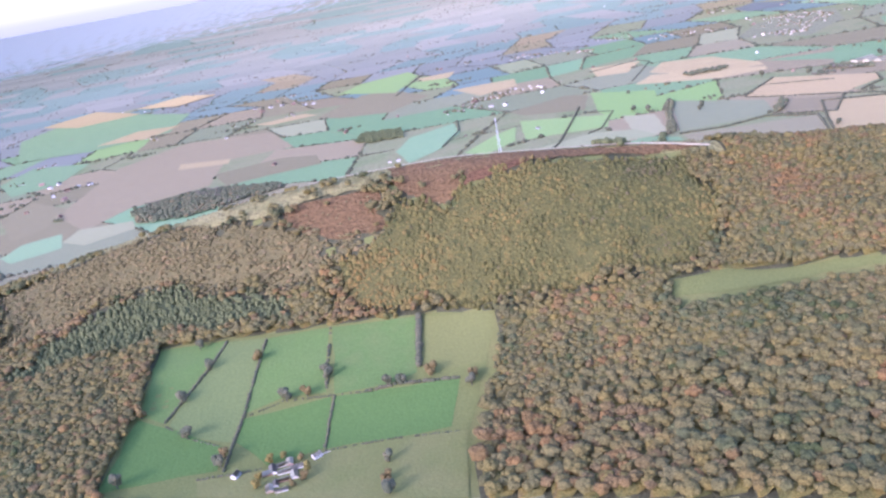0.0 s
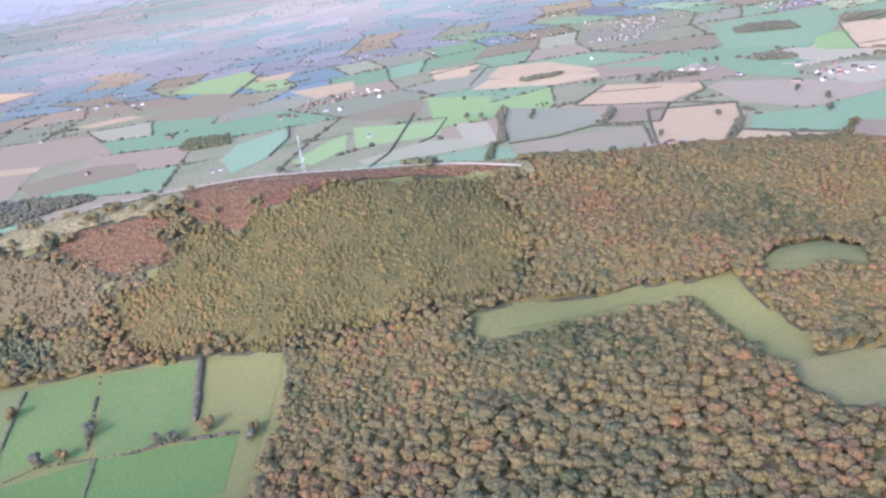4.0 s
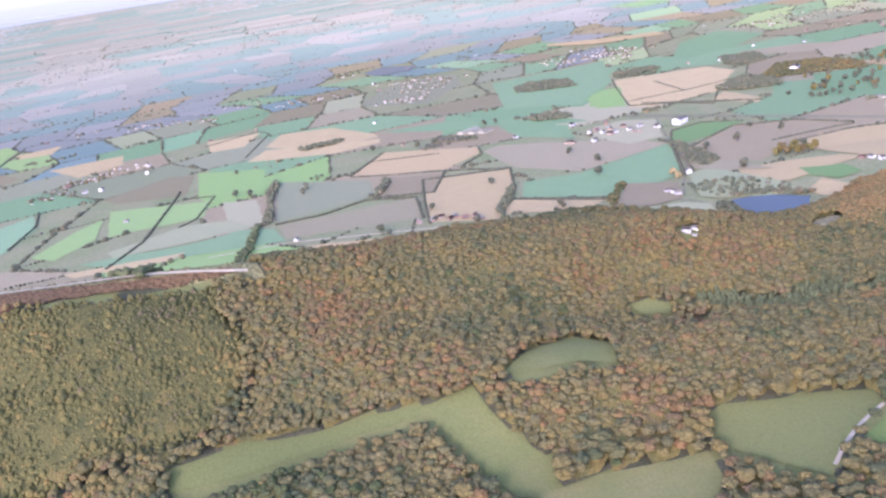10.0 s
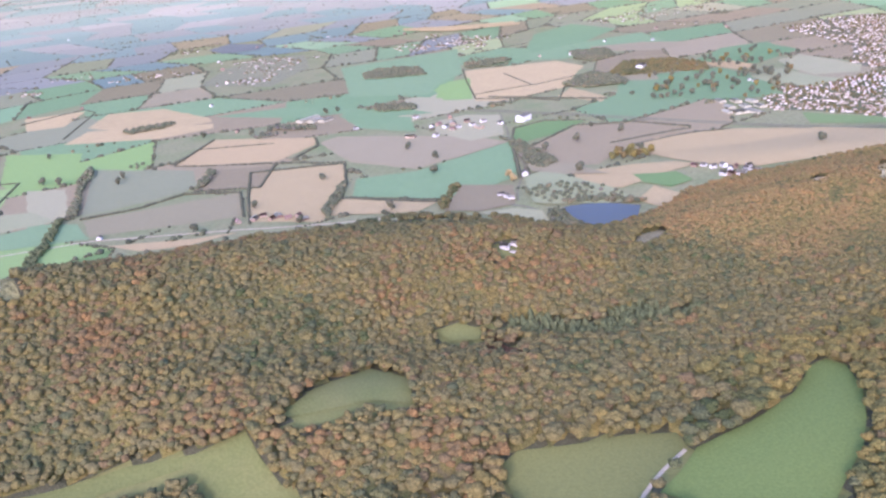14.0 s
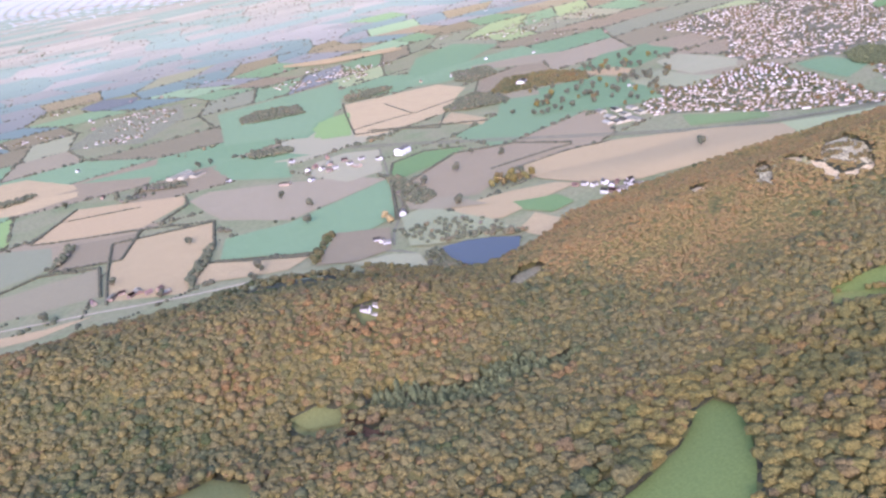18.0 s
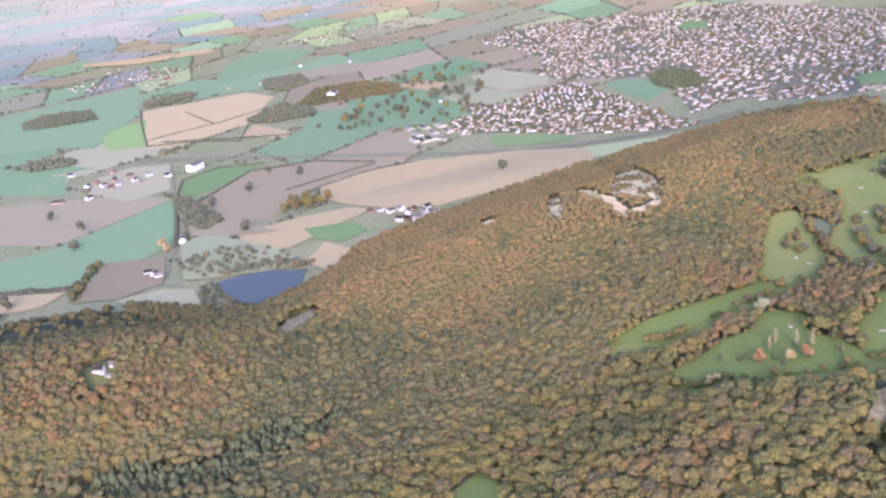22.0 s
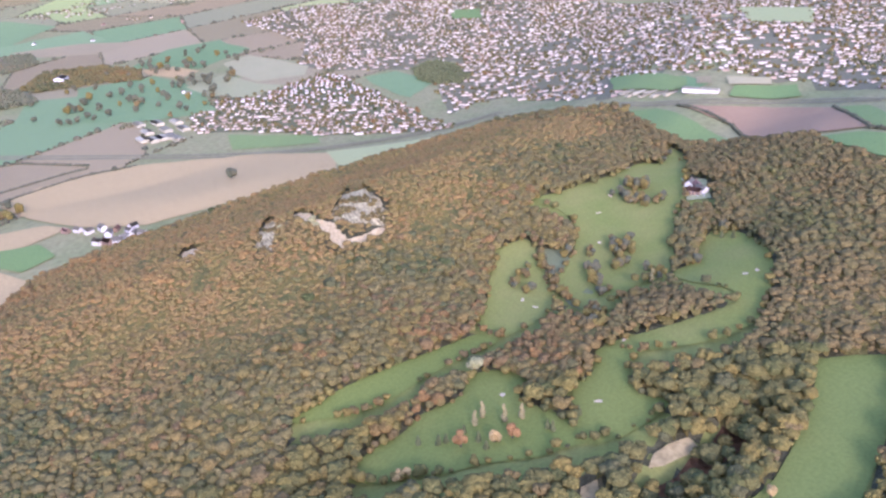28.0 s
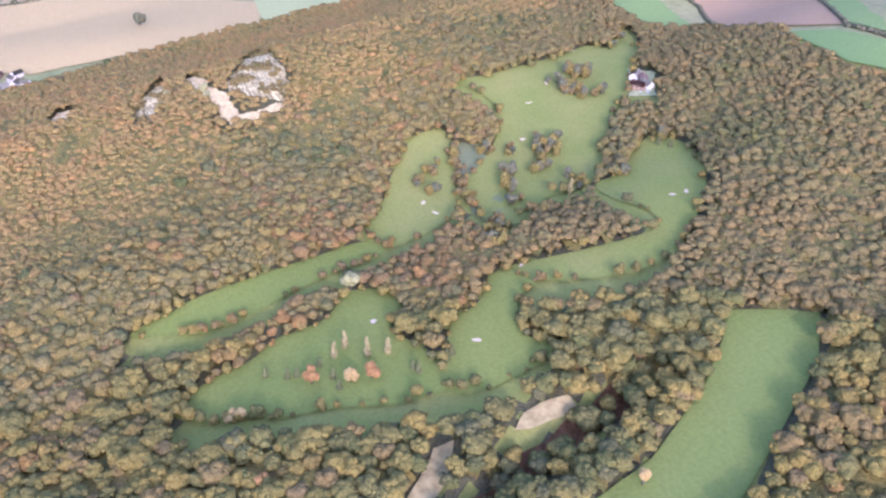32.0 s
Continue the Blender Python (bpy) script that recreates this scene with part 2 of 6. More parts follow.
M_SHEET = material("pale metal roof sheet", [(0.388, 0.352, 0.1713), (0.485, 0.437, 0.2152)], size=6.0, fine=0.8, bump=0.1, rough=0.85)
M_TOWN_WALL = material("town walls", [(0.682, 0.592, 0.3478), (0.353, 0.244, 0.1266), (0.765, 0.679, 0.4047), (0.600, 0.506, 0.2907), (0.806, 0.719, 0.4298), (0.393, 0.281, 0.1516)], size=120.0, fine=2.0, bump=0.0, island=True)
M_TOWN_ROOF = material("town roofs", [(0.194, 0.164, 0.0780), (0.271, 0.228, 0.1151), (0.258, 0.177, 0.0780), (0.336, 0.300, 0.1485), (0.181, 0.164, 0.0854)], size=120.0, fine=2.0, bump=0.0, island=True)
M_COPSE = material("grey-green mixed leaf", [(0.188, 0.156, 0.0763), (0.106, 0.112, 0.0431), (0.144, 0.138, 0.0494), (0.119, 0.125, 0.0449), (0.175, 0.150, 0.0539), (0.225, 0.163, 0.0539)], size=40.0, fine=1.9, bump=0.75, tone=True, grit=0.7)
M_BOULDER = material("grassy grey scree", [(0.209, 0.180, 0.0606), (0.282, 0.239, 0.0881), (0.167, 0.155, 0.0440)], size=9.0, fine=2.0, bump=1.0)
# ground towards the horizon: bluish pale colour that paints in the haze
M_HAZE_GROUND = material("haze-tinted far country", [(0.31, 0.33, 0.235), (0.32, 0.34, 0.245)], size=400.0, fine=200.0, bump=0.0, grit=0.0)
M_BROWN = material("brown oak leaf", [(0.109, 0.104, 0.0232), (0.125, 0.109, 0.0281), (0.140, 0.112, 0.0288), (0.151, 0.113, 0.0293), (0.161, 0.119, 0.0305), (0.189, 0.127, 0.0293)], size=100.0, fine=1.9, bump=0.75, tone=True, grit=0.7)
M_POPLAR = material("pale poplar leaf", [(0.218, 0.190, 0.0546), (0.266, 0.220, 0.0702)], size=6.0, fine=1.0, bump=0.9)
M_PAINT = material("car paint", [(0.700, 0.700, 0.4900), (0.120, 0.120, 0.0980), (0.500, 0.500, 0.3640), (0.300, 0.050, 0.0280), (0.750, 0.750, 0.5180)], size=3.0, fine=1.0, bump=0.0, per_object=True, rough=0.3, grit=0.0)
M_GLASS = material("dark window glass", [(0.03, 0.035, 0.04), (0.06, 0.065, 0.07)], size=2.0, fine=1.0, bump=0.0, rough=0.1)
M_STEEL = material("galvanised steel", [(0.480, 0.480, 0.3300), (0.576, 0.576, 0.3960)], size=3.0, fine=0.5, rough=0.5, metal=0.3)
M_SAND = material("bunker sand", [(0.500, 0.400, 0.1725), (0.580, 0.470, 0.2175)], size=4.0, fine=0.6)
M_WATER = bpy.data.materials.new("reservoir water")
M_WATER.use_nodes = True
_b = M_WATER.node_tree.nodes["Principled BSDF"]
_b.inputs["Base Color"].default_value, _b.inputs["Roughness"].default_value = (0.082, 0.088, 0.035, 1), 0.4
_b.inputs["Specular IOR Level"].default_value = 0.08
_n = M_WATER.node_tree.nodes.new("ShaderNodeTexNoise")
_n.inputs["Scale"].default_value = 0.6
_u = M_WATER.node_tree.nodes.new("ShaderNodeBump")
_u.inputs["Strength"].default_value = 0.15
M_WATER.node_tree.links.new(_n.outputs["Fac"], _u.inputs["Height"])
M_WATER.node_tree.links.new(_u.outputs[0], _b.inputs["Normal"])

# ---- relief ----
# Cross-sections of the two hills: x, y of the crest line, then heights at the steps ACROSS from south to north.
ACROSS = np.array([-800, -550, -400, -270, -160, -70, 0, 60, 140, 240, 360, 520.0])
SECTIONS = []
SECTIONS.append((-1000, 1520, [47, 63, 66, 64, 57, 50, 45, 40, 31, 19, 6, 0]))
SECTIONS.append((-700, 1480, [46, 64, 66, 71, 87, 100, 102, 94, 72, 39, 8, 0]))
SECTIONS.append((-450, 1450, [44, 63, 66, 72, 115, 146, 150, 136, 101, 53, 9, 0]))
SECTIONS.append((-230, 1428, [43, 40, 67, 90, 147, 177, 181, 162, 118, 60, 9, 0]))
SECTIONS.append((0, 1395, [41, 32, 59, 113, 153, 188, 194, 172, 125, 63, 10, 0]))
SECTIONS.append((200, 1355, [40, 34, 58, 113, 159, 182, 185, 164, 121, 63, 10, 0]))
SECTIONS.append((400, 1300, [40, 34, 52, 71, 118, 140, 169, 151, 114, 63, 10, 0]))
SECTIONS.append((600, 1245, [41, 30, 36, 78, 85, 105, 130, 135, 115, 66, 11, 0]))
SECTIONS.append((800, 1222, [43, 34, 36, 61, 54, 94, 114, 115, 103, 65, 12, 0]))
SECTIONS.append((1000, 1205, [49, 50, 34, 41, 48, 82, 97, 87, 69, 58, 11, 0]))
SECTIONS.append((1200, 1180, [65, 73, 42, 31, 34, 44, 50, 38, 12, 0, 4, 0]))
SECTIONS.append((1400, 1150, [95, 73, 57, 62, 40, 36, 46, 41, 16, 0, 2, 0]))
SECTIONS.append((1600, 1110, [120, 96, 64, 64, 75, 76, 67, 55, 34, 13, 7, 0]))
SECTIONS.append((1800, 1010, [122, 125, 87, 79, 91, 107, 101, 74, 45, 23, 21, 0]))
SECTIONS.append((2000, 965, [120, 152, 130, 97, 90, 92, 94, 78, 51, 26, 15, 0]))
SECTIONS.append((2250, 930, [117, 157, 134, 92, 99, 83, 76, 66, 47, 25, 7, 0]))
SECTIONS.append((2600, 930, [116, 133, 120, 114, 117, 113, 95, 73, 43, 19, 5, 0]))
SECTIONS.append((3100, 930, [123, 118, 114, 111, 108, 106, 104, 100, 91, 68, 26, 0]))
RAVINE = [(1500, 472), (1446, 488), (1412, 500), (1381, 509), (1330, 520), (1280, 532)]      # the dingle below the golf course
SX = np.array([s[0] for s in SECTIONS], float)
SY = np.array([s[1] for s in SECTIONS], float)
SZ = np.array([s[2] for s in SECTIONS], float)


def weights(g, u):
    """Smooth interpolation along the uneven steps g: four indices and four weights for each u."""
    n = len(g)
    u = np.clip(u, g[0], g[-1])
    k = np.clip(np.searchsorted(g, u) - 1, 0, n - 2)
    h = g[k + 1] - g[k]
    s = (u - g[k]) / h
    h00, h10, h01, h11 = 2 * s**3 - 3 * s**2 + 1, s**3 - 2 * s**2 + s, 3 * s**2 - 2 * s**3, s**3 - s**2
    a, d = np.maximum(k - 1, 0), np.minimum(k + 2, n - 1)
    c0, c1 = h10 * h / (g[k + 1] - g[a]), h11 * h / (g[d] - g[k])
    return (a, k, k + 1, d), (-c0, h00 - c1, h01 + c0, c1)


def relief(x, y):
    """Height of the ground over the plain."""
    x, y = np.asarray(x, float), np.asarray(y, float)
    xi, xw = weights(SX, x)
    vi, vw = weights(ACROSS, y - np.interp(x, SX, SY))
    z = sum(SZ[a, b] * p * q for a, p in zip(xi, xw) for b, q in zip(vi, vw))
    near = np.full(np.shape(z), 1e9)
    for (ax, ay), (bx, by) in zip(RAVINE, RAVINE[1:]):
        f = np.clip(((x - ax) * (bx - ax) + (y - ay) * (by - ay)) / ((bx - ax) ** 2 + (by - ay) ** 2), 0, 1)
        near = np.minimum(near, np.hypot(x - ax - f * (bx - ax), y - ay - f * (by - ay)))
    z = z - 14.0 * np.exp(-(near / 16.0) ** 2)
    return z * np.clip((x + 2600) / 1600, 0, 1) * np.clip((5600 - x) / 2500, 0, 1)


NEAR, RIM, MID, HIGH = 3600.0, 850.0, (450.0, 250.0), 503.0


def settle(x, y, z):
    """The plain keeps its place out to NEAR metres; beyond, the far country is drawn in and rises towards the horizon."""
    x, y, z = np.asarray(x, float), np.asarray(y, float), np.asarray(z, float)
    dx, dy = x - MID[0], y - MID[1]
    r = np.maximum(np.hypot(dx, dy), 1.0)
    q = np.where(r > NEAR, NEAR + RIM * (1 - np.exp(-np.maximum(r - NEAR, 0) / RIM)), r) / r
    return np.stack([MID[0] + dx * q, MID[1] + dy * q, HIGH - (HIGH - z) * q], -1)


def drawn_in(x, y):
    """How much the country at that place is drawn in: 1 near, less far out."""
    r = np.maximum(np.hypot(np.asarray(x, float) - MID[0], np.asarray(y, float) - MID[1]), 1.0)
    return np.where(r > NEAR, NEAR + RIM * (1 - np.exp(-np.maximum(r - NEAR, 0) / RIM)), r) / r


def crest(x):
    return np.interp(x, SX, SY)


# ---- builders ----
def mesh_of(name, verts, faces, mat, smooth=False):
    me = bpy.data.meshes.new(name)
    verts, faces = np.asarray(verts, np.float32), np.asarray(faces, np.int32)
    k = faces.shape[1]
    me.vertices.add(len(verts)), me.vertices.foreach_set("co", verts.ravel())
    me.loops.add(faces.size), me.loops.foreach_set("vertex_index", faces.ravel())
    me.polygons.add(len(faces))
    me.polygons.foreach_set("loop_start", np.arange(0, faces.size, k, dtype=np.int32))
    me.polygons.foreach_set("use_smooth", np.full(len(faces), smooth))
    me.update(calc_edges=True)
    me.materials.append(mat)
    return me


def part(name, bm, mat, parent=None, label=""):
    me = bpy.data.meshes.new(name)
    bm.to_mesh(me)
    bm.free()
    me.materials.append(mat)
    ob = new(name, me)
    ob.parent = parent
    return tagged(ob, label) if label else ob


def inside(poly, x, y):
    """Which of the points lie in the polygon."""
    x, y = np.asarray(x, float), np.asarray(y, float)
    hit = np.zeros(x.shape, bool)
    for (ax, ay), (bx, by) in zip(poly, poly[1:] + poly[:1]):
        if ay != by:
            hit ^= ((ay > y) != (by > y)) & (x < (bx - ax) * (y - ay) / (by - ay) + ax)
    return hit


def ragged(poly, rng, step=28.0, amount=2.5):
    """The outline with its sides broken into short, slightly uneven lengths."""
    out = []
    for a, b in zip(poly, poly[1:] + poly[:1]):
        n = max(1, int(math.dist(a, b) / step))
        for i in range(n):
            f = i / n
            j = amount if i else 0
            out.append((a[0] + (b[0] - a[0]) * f + rng.uniform(-j, j), a[1] + (b[1] - a[1]) * f + rng.uniform(-j, j)))
    return out


def drape(poly, step, lift):
    """A sheet over the ground within the outline, cut into steps so that it follows the relief."""
    bm = bmesh.new()
    bm.faces.new([bm.verts.new((x, y, 0)) for x, y in poly])
    bmesh.ops.triangulate(bm, faces=bm.faces[:])
    xs, ys = [p[0] for p in poly], [p[1] for p in poly]
    for lo, hi, axis in ((min(xs), max(xs), 0), (min(ys), max(ys), 1)):
        if 14 <= step <= 22:      # on the hill the cuts follow the ground's own grid
            cuts = np.arange(-1100.0 if axis == 0 else 300.0, hi, 14.0)
            cuts = cuts[cuts > lo]
        else:
            cuts = np.linspace(lo, hi, int((hi - lo) / step) + 2)[1:-1]
        for at in cuts:
            co, no = ((at, 0, 0), (1, 0, 0)) if axis == 0 else ((0, at, 0), (0, 1, 0))
            bmesh.ops.bisect_plane(bm, geom=bm.verts[:] + bm.edges[:] + bm.faces[:], plane_co=co, plane_no=no)
    x = np.array([v.co.x for v in bm.verts])
    y = np.array([v.co.y for v in bm.verts])
    for v, p in zip(bm.verts, settle(x, y, relief(x, y) + lift * (1 + np.maximum(0, np.hypot(x - MID[0], y - MID[1]) - NEAR) / 110))):
        v.co = p
    bmesh.ops.recalc_face_normals(bm, faces=bm.faces[:])
    if sum(f.normal.z for f in bm.faces) < 0:
        bmesh.ops.reverse_faces(bm, faces=bm.faces[:])
    for f in bm.faces:
        f.smooth = True
    return bm


rng = random.Random(7)
nrng = np.random.default_rng(11)
CLEAR = []      # outlines that hold no wood
SHADED = []     # those in the shade of the trees before them
OPEN_HILL = []  # those of them on the bare hilltop


def field(kind, poly, lift=0.5, step=40.0, name="field", group="fields of the plain"):
    if name in ("fairway", "rough"):        # rounded outlines
        for _ in range(2):
            poly = [(p[0] * f + q[0] * (1 - f), p[1] * f + q[1] * (1 - f)) for p, q in zip(poly, poly[1:] + poly[:1]) for f in (0.75, 0.25)]
    CLEAR.append(poly)
    if kind in ("heath", "grass"):
        OPEN_HILL.append(poly)
    ob = part(name, drape(ragged(poly, rng, 15.0, 6.0) if kind in ("heath", "grass") else ragged(poly, rng), step, lift + 0.006 * len(CLEAR)), FIELD_MAT[kind])
    tagged(ob, SOIL[kind][2], "field", group, "structure")
    return ob


def blob(seed, squash=1.0, rough=0.22, detail=1, point=0.0):
    """A crown of unit radius: a ball of leaf clumps with an uneven outline. point: drawn up to a tip."""
    bm = bmesh.new()
    bmesh.ops.create_icosphere(bm, subdivisions=detail, radius=1.0)
    r = random.Random(seed)
    for v in bm.verts:
        k = 1 + r.uniform(-rough, rough) * 0.6 + rough * 1.2 * noise.noise(v.co * 1.9 + Vector((seed * 3.1, 0, 0)))
        v.co = v.co * k
        v.co.z = v.co.z * squash
        if point:
            up = min(1.0, max(0.0, (v.co.z / squash + 1) / 2))
            w = (1 - up) ** 0.8 * point + (1 - point) * 1.0
            v.co.x, v.co.y = v.co.x * w + 0.0, v.co.y * w
    vs = np.array([v.co[:] for v in bm.verts])
    fs = np.array([[v.index for v in f.verts] for f in bm.faces])
    bm.free()
    return vs, fs


def trimmed(v, f, low):
    """The mesh without the faces that lie wholly below the height low."""
    f = f[(v[:, 2][f] > low).any(1)]
    used, f2 = np.unique(f, return_inverse=True)
    return v[used], f2.reshape(-1, 3)


def crowned(seed, detail):
    """A crown: a leaf mass whose surface swells and sinks in boughs and twigs."""
    v, f = blob(seed, 0.85, 0.1, detail)
    r = random.Random(seed + 500)
    off = Vector((seed * 2.7, seed * 1.3, 0))
    k = [1 + 0.3 * noise.noise(Vector(p) * 1.5 + off) + 0.26 * noise.noise(Vector(p) * 3.4 + off) + r.uniform(-0.07, 0.07) for p in v]
    return trimmed(v * np.array(k)[:, None], f, -0.3)


def lobed(seed, lumps=2):
    """A crown of one broad leaf mass with a few lesser ones grown out of it."""
    r = random.Random(seed)
    v, f = crowned(seed, 1)
    vs, fs, base = [v * 0.9], [f], len(v)
    for k in range(lumps):
        v, f = trimmed(*blob(seed * 7 + k + 1, 0.9, 0.2, 0), -0.5)
        a = k * 2.9 + r.uniform(-0.6, 0.6)
        d, q = r.uniform(0.25, 0.62), r.uniform(0.42, 0.58)
        vs.append(v * q + np.array((d * math.cos(a), d * math.sin(a), r.uniform(0.2, 0.48)))), fs.append(f + base)
        base += len(v)
    return np.concatenate(vs), np.concatenate(fs)


def rich(seed):
    """A near crown: a broad mass with many boughs that swell out of its surface."""
    r = random.Random(seed)
    v, f = crowned(seed, 1)
    vs, fs, base = [v * 0.88], [f], len(v)
    for k in range(7):
        v, f = trimmed(*crowned(seed * 11 + k, 1), -0.2)
        a, up = k * 2.4 + r.uniform(-0.5, 0.5), r.uniform(0.1, 1.0) if k < 5 else r.uniform(0.8, 1.0)
        d, q = 0.68 * math.sqrt(1 - 0.9 * up * up), r.uniform(0.3, 0.46)
        vs.append(v * q * np.array((1, 1, 0.9)) + np.array((d * math.cos(a), d * math.sin(a), 0.55 * up))), fs.append(f + base)
        base += len(v)
    return np.concatenate(vs), np.concatenate(fs)


ROUND = [lobed(s, s % 3) for s in range(18)]
RICH = [rich(s + 30) for s in range(14)]
SMALL = [trimmed(*blob(40 + s, 0.85, 0.22, 1), -0.5) for s in range(6)]
CONE = [trimmed(*blob(80 + s, 1.25, 0.22, 1, 0.5), -1.0) for s in range(6)]


def scatter(protos, x, y, z, size, tall, mood):
    """Many crowns in one mesh: arrays of places, sizes and heights."""
    n = len(x)
    tall = size if tall is None else tall
    pick = nrng.integers(0, len(protos), n)
    turn = nrng.uniform(0, 6.283, n)
    vs, fs, ts, base = [], [], [], 0
    for k, (pv, pf) in enumerate(protos):
        m = pick == k
        c, s = np.cos(turn[m])[:, None], np.sin(turn[m])[:, None]
        px = (pv[:, 0] * c - pv[:, 1] * s) * size[m][:, None] + x[m][:, None]
        py = (pv[:, 0] * s + pv[:, 1] * c) * size[m][:, None] + y[m][:, None]
        pz = pv[:, 2] * tall[m][:, None] + z[m][:, None]
        v = np.stack([px, py, pz], -1).reshape(-1, 3)
        f = pf[None] + (np.arange(m.sum()) * len(pv))[:, None, None] + base
        vs.append(v), fs.append(f.reshape(-1, 3)), ts.append(np.repeat(mood[m], len(pv)))
        base += len(v)
    return np.concatenate(vs), np.concatenate(fs), np.concatenate(ts)


def gap_filler(name, step, box, keep, mat, label, high=5.0):
    """One uneven leafy sheet between the trees, added to lighten the dark gaps there; down to the ground at the wood's
    edge.
    """
    xs, ys = np.arange(box[0], box[1], step), np.arange(box[2], box[3], step)
    X, Y = np.meshgrid(xs, ys)
    ok = keep(X.ravel(), Y.ravel()).reshape(X.shape)
    deep = ok.copy()
    for ax in (0, 1):
        for d in (-1, 1):
            deep &= np.roll(ok, d, ax)
    x, y = X + nrng.uniform(-0.3, 0.3, X.shape) * step, Y + nrng.uniform(-0.3, 0.3, Y.shape) * step
    z = relief(x, y) + np.where(deep, high + nrng.uniform(-1.0, 1.6, X.shape), -0.5)
    n = len(xs)
    i = (np.arange(len(ys) - 1)[:, None] * n + np.arange(n - 1)[None])
    i = i[ok[:-1, :-1] & ok[1:, :-1] & ok[:-1, 1:] & ok[1:, 1:]]
    f = np.stack([i, i + 1, i + n + 1, i + n], 1)
    used, f = np.unique(f, return_inverse=True)
    v = settle(x, y, z).reshape(-1, 3)[used]
    me = mesh_of(name, v, f.reshape(-1, 4), mat, True)
    me.attributes.new("tone", "FLOAT", "POINT").data.foreach_set("value", nrng.uniform(0.1, 0.8, len(v)).astype(np.float32))
    return tagged(new(name, me), label, "undergrowth", "", "stuff")


def wood(name, protos, x, y, size, rise, mat, label, category="wood", tall=None):
    """A wood as one body of many crowns, each standing on the ground."""
    if len(x) == 0:
        return None
    g = settle(x, y, relief(x, y))
    q = drawn_in(x, y)
    size, tall = size * q, None if tall is None else tall * q
    t = size if tall is None else tall
    blend = np.array([0.9 * noise.noise(Vector((a / 75.0, b / 75.0, 3.0))) + 0.9 * noise.noise(Vector((a / 210.0, b / 210.0, 5.0))) + 0.25 * noise.noise(Vector((a / 22.0, b / 22.0, 9.0))) for a, b in zip(x, y)])
    mood = np.clip(0.48 + 0.36 * blend + np.where(nrng.random(len(x)) < 0.4, nrng.uniform(-0.36, 0.36, len(x)), nrng.normal(0, 0.08, len(x))), 0, 1)
    even = 0.75 if len(x) > 1500 else 0.0        # evens the crown heights of big woods, so fewer dark gaps show
    if len(x) > 1500:       # broad swells of height, shaped for soft shading over the wood
        g[:, 2] += 2.4 * np.array([noise.noise(Vector((a / 48.0, b / 48.0, 7.0))) for a, b in zip(x, y)])
    v, f, tone = scatter(protos, g[:, 0], g[:, 1], g[:, 2] + rise * (even * t.mean() + (1 - even) * t) + nrng.uniform(-0.12, 0.25 - 0.1 * even, len(x)) * t, size, tall, mood)
    me = mesh_of(name, v, f, mat, True)
    me.attributes.new("tone", "FLOAT", "POINT").data.foreach_set("value", tone.astype(np.float32))
    return tagged(new(name, me), label, category, "", "stuff")


# ---- ground ----
def steps(*spans):
    out = []
    for a, b, d in spans:
        out += list(np.arange(a, b, d))
    return np.array(out + [spans[-1][1]])


gx = np.unique(np.concatenate([-np.geomspace(1100, 60000, 90), steps((-1100, 1266, 14.0), (1266, 1518, 7.0), (1518, 3200, 14.0)), 3200 + np.geomspace(30, 60000, 80)]))
gy = np.unique(np.concatenate([-np.geomspace(300, 60000, 14), steps((-300, 300, 60.0), (300, 440, 14.0), (440, 566, 7.0), (566, 1800, 14.0), (1800, 5000, 60.0)), 5000 + np.geomspace(80, 60000, 110)]))
X, Y = np.meshgrid(gx, gy)
GX, GY = X, Y
sunk = np.clip((np.hypot(X - MID[0], Y - MID[1]) - 5000) / 40, 0, 70)      # the turf lies under the sheets of the far fields
V = settle(X, Y, relief(X, Y) - sunk).reshape(-1, 3)
nx, ny = len(gx), len(gy)
i = (np.arange(ny - 1)[:, None] * nx + np.arange(nx - 1)[None]).ravel()
ground = new("ground", mesh_of("ground", V, np.stack([i, i + 1, i + nx + 1, i + nx], 1), M_GROUND, True))
tagged(ground, "rolling farmland with wooded hills", "ground", "", "structure")

# ---- fields, each laid on the ground ----
field("meadow", [(-384, 798), (-379, 952), (-393, 1129), (-296, 1106), (-160, 1077), (-47, 1056), (49, 1031), (26, 949), (15, 922), (-7, 832), (-16, 699)], lift=0.40, step=22.0, group="fields below the hill")
field("pasture", [(-375, 951), (-391, 1122), (-296, 1103), (-342, 928)], lift=0.45, step=22.0, group="fields below the hill")
field("paleleaf", [(-338, 925), (-295, 1098), (-244, 1083), (-261, 880), (-311, 898)], lift=0.50, step=22.0, group="fields below the hill")
field("pasture", [(-258, 931), (-240, 1081), (-160, 1073), (-162, 948), (-213, 951)], lift=0.55, step=22.0, group="fields below the hill")
field("paleleaf", [(-156, 1072), (-47, 1054), (-56, 955), (-88, 944), (-152, 942)], lift=0.60, step=22.0, group="fields below the hill")
field("meadow", [(-40, 1051), (48, 1030), (25, 952), (-49, 954)], lift=0.65, step=22.0, group="fields below the hill")
field("pasture", [(-152, 938), (-8, 931), (-25, 846), (-158, 843)], lift=0.70, step=22.0, group="fields below the hill")
field("pasture", [(-257, 879), (-254, 923), (-156, 938), (-161, 844), (-217, 826)], lift=0.75, step=22.0, group="fields below the hill")
field("pasture", [(-385, 804), (-377, 943), (-271, 874), (-269, 827), (-369, 809)], lift=0.80, step=22.0, group="fields below the hill")
field("meadow", [(-286, 813), (-216, 819), (-156, 837), (-8, 833), (-18, 707), (-280, 782)], lift=0.85, step=22.0, group="fields below the hill")
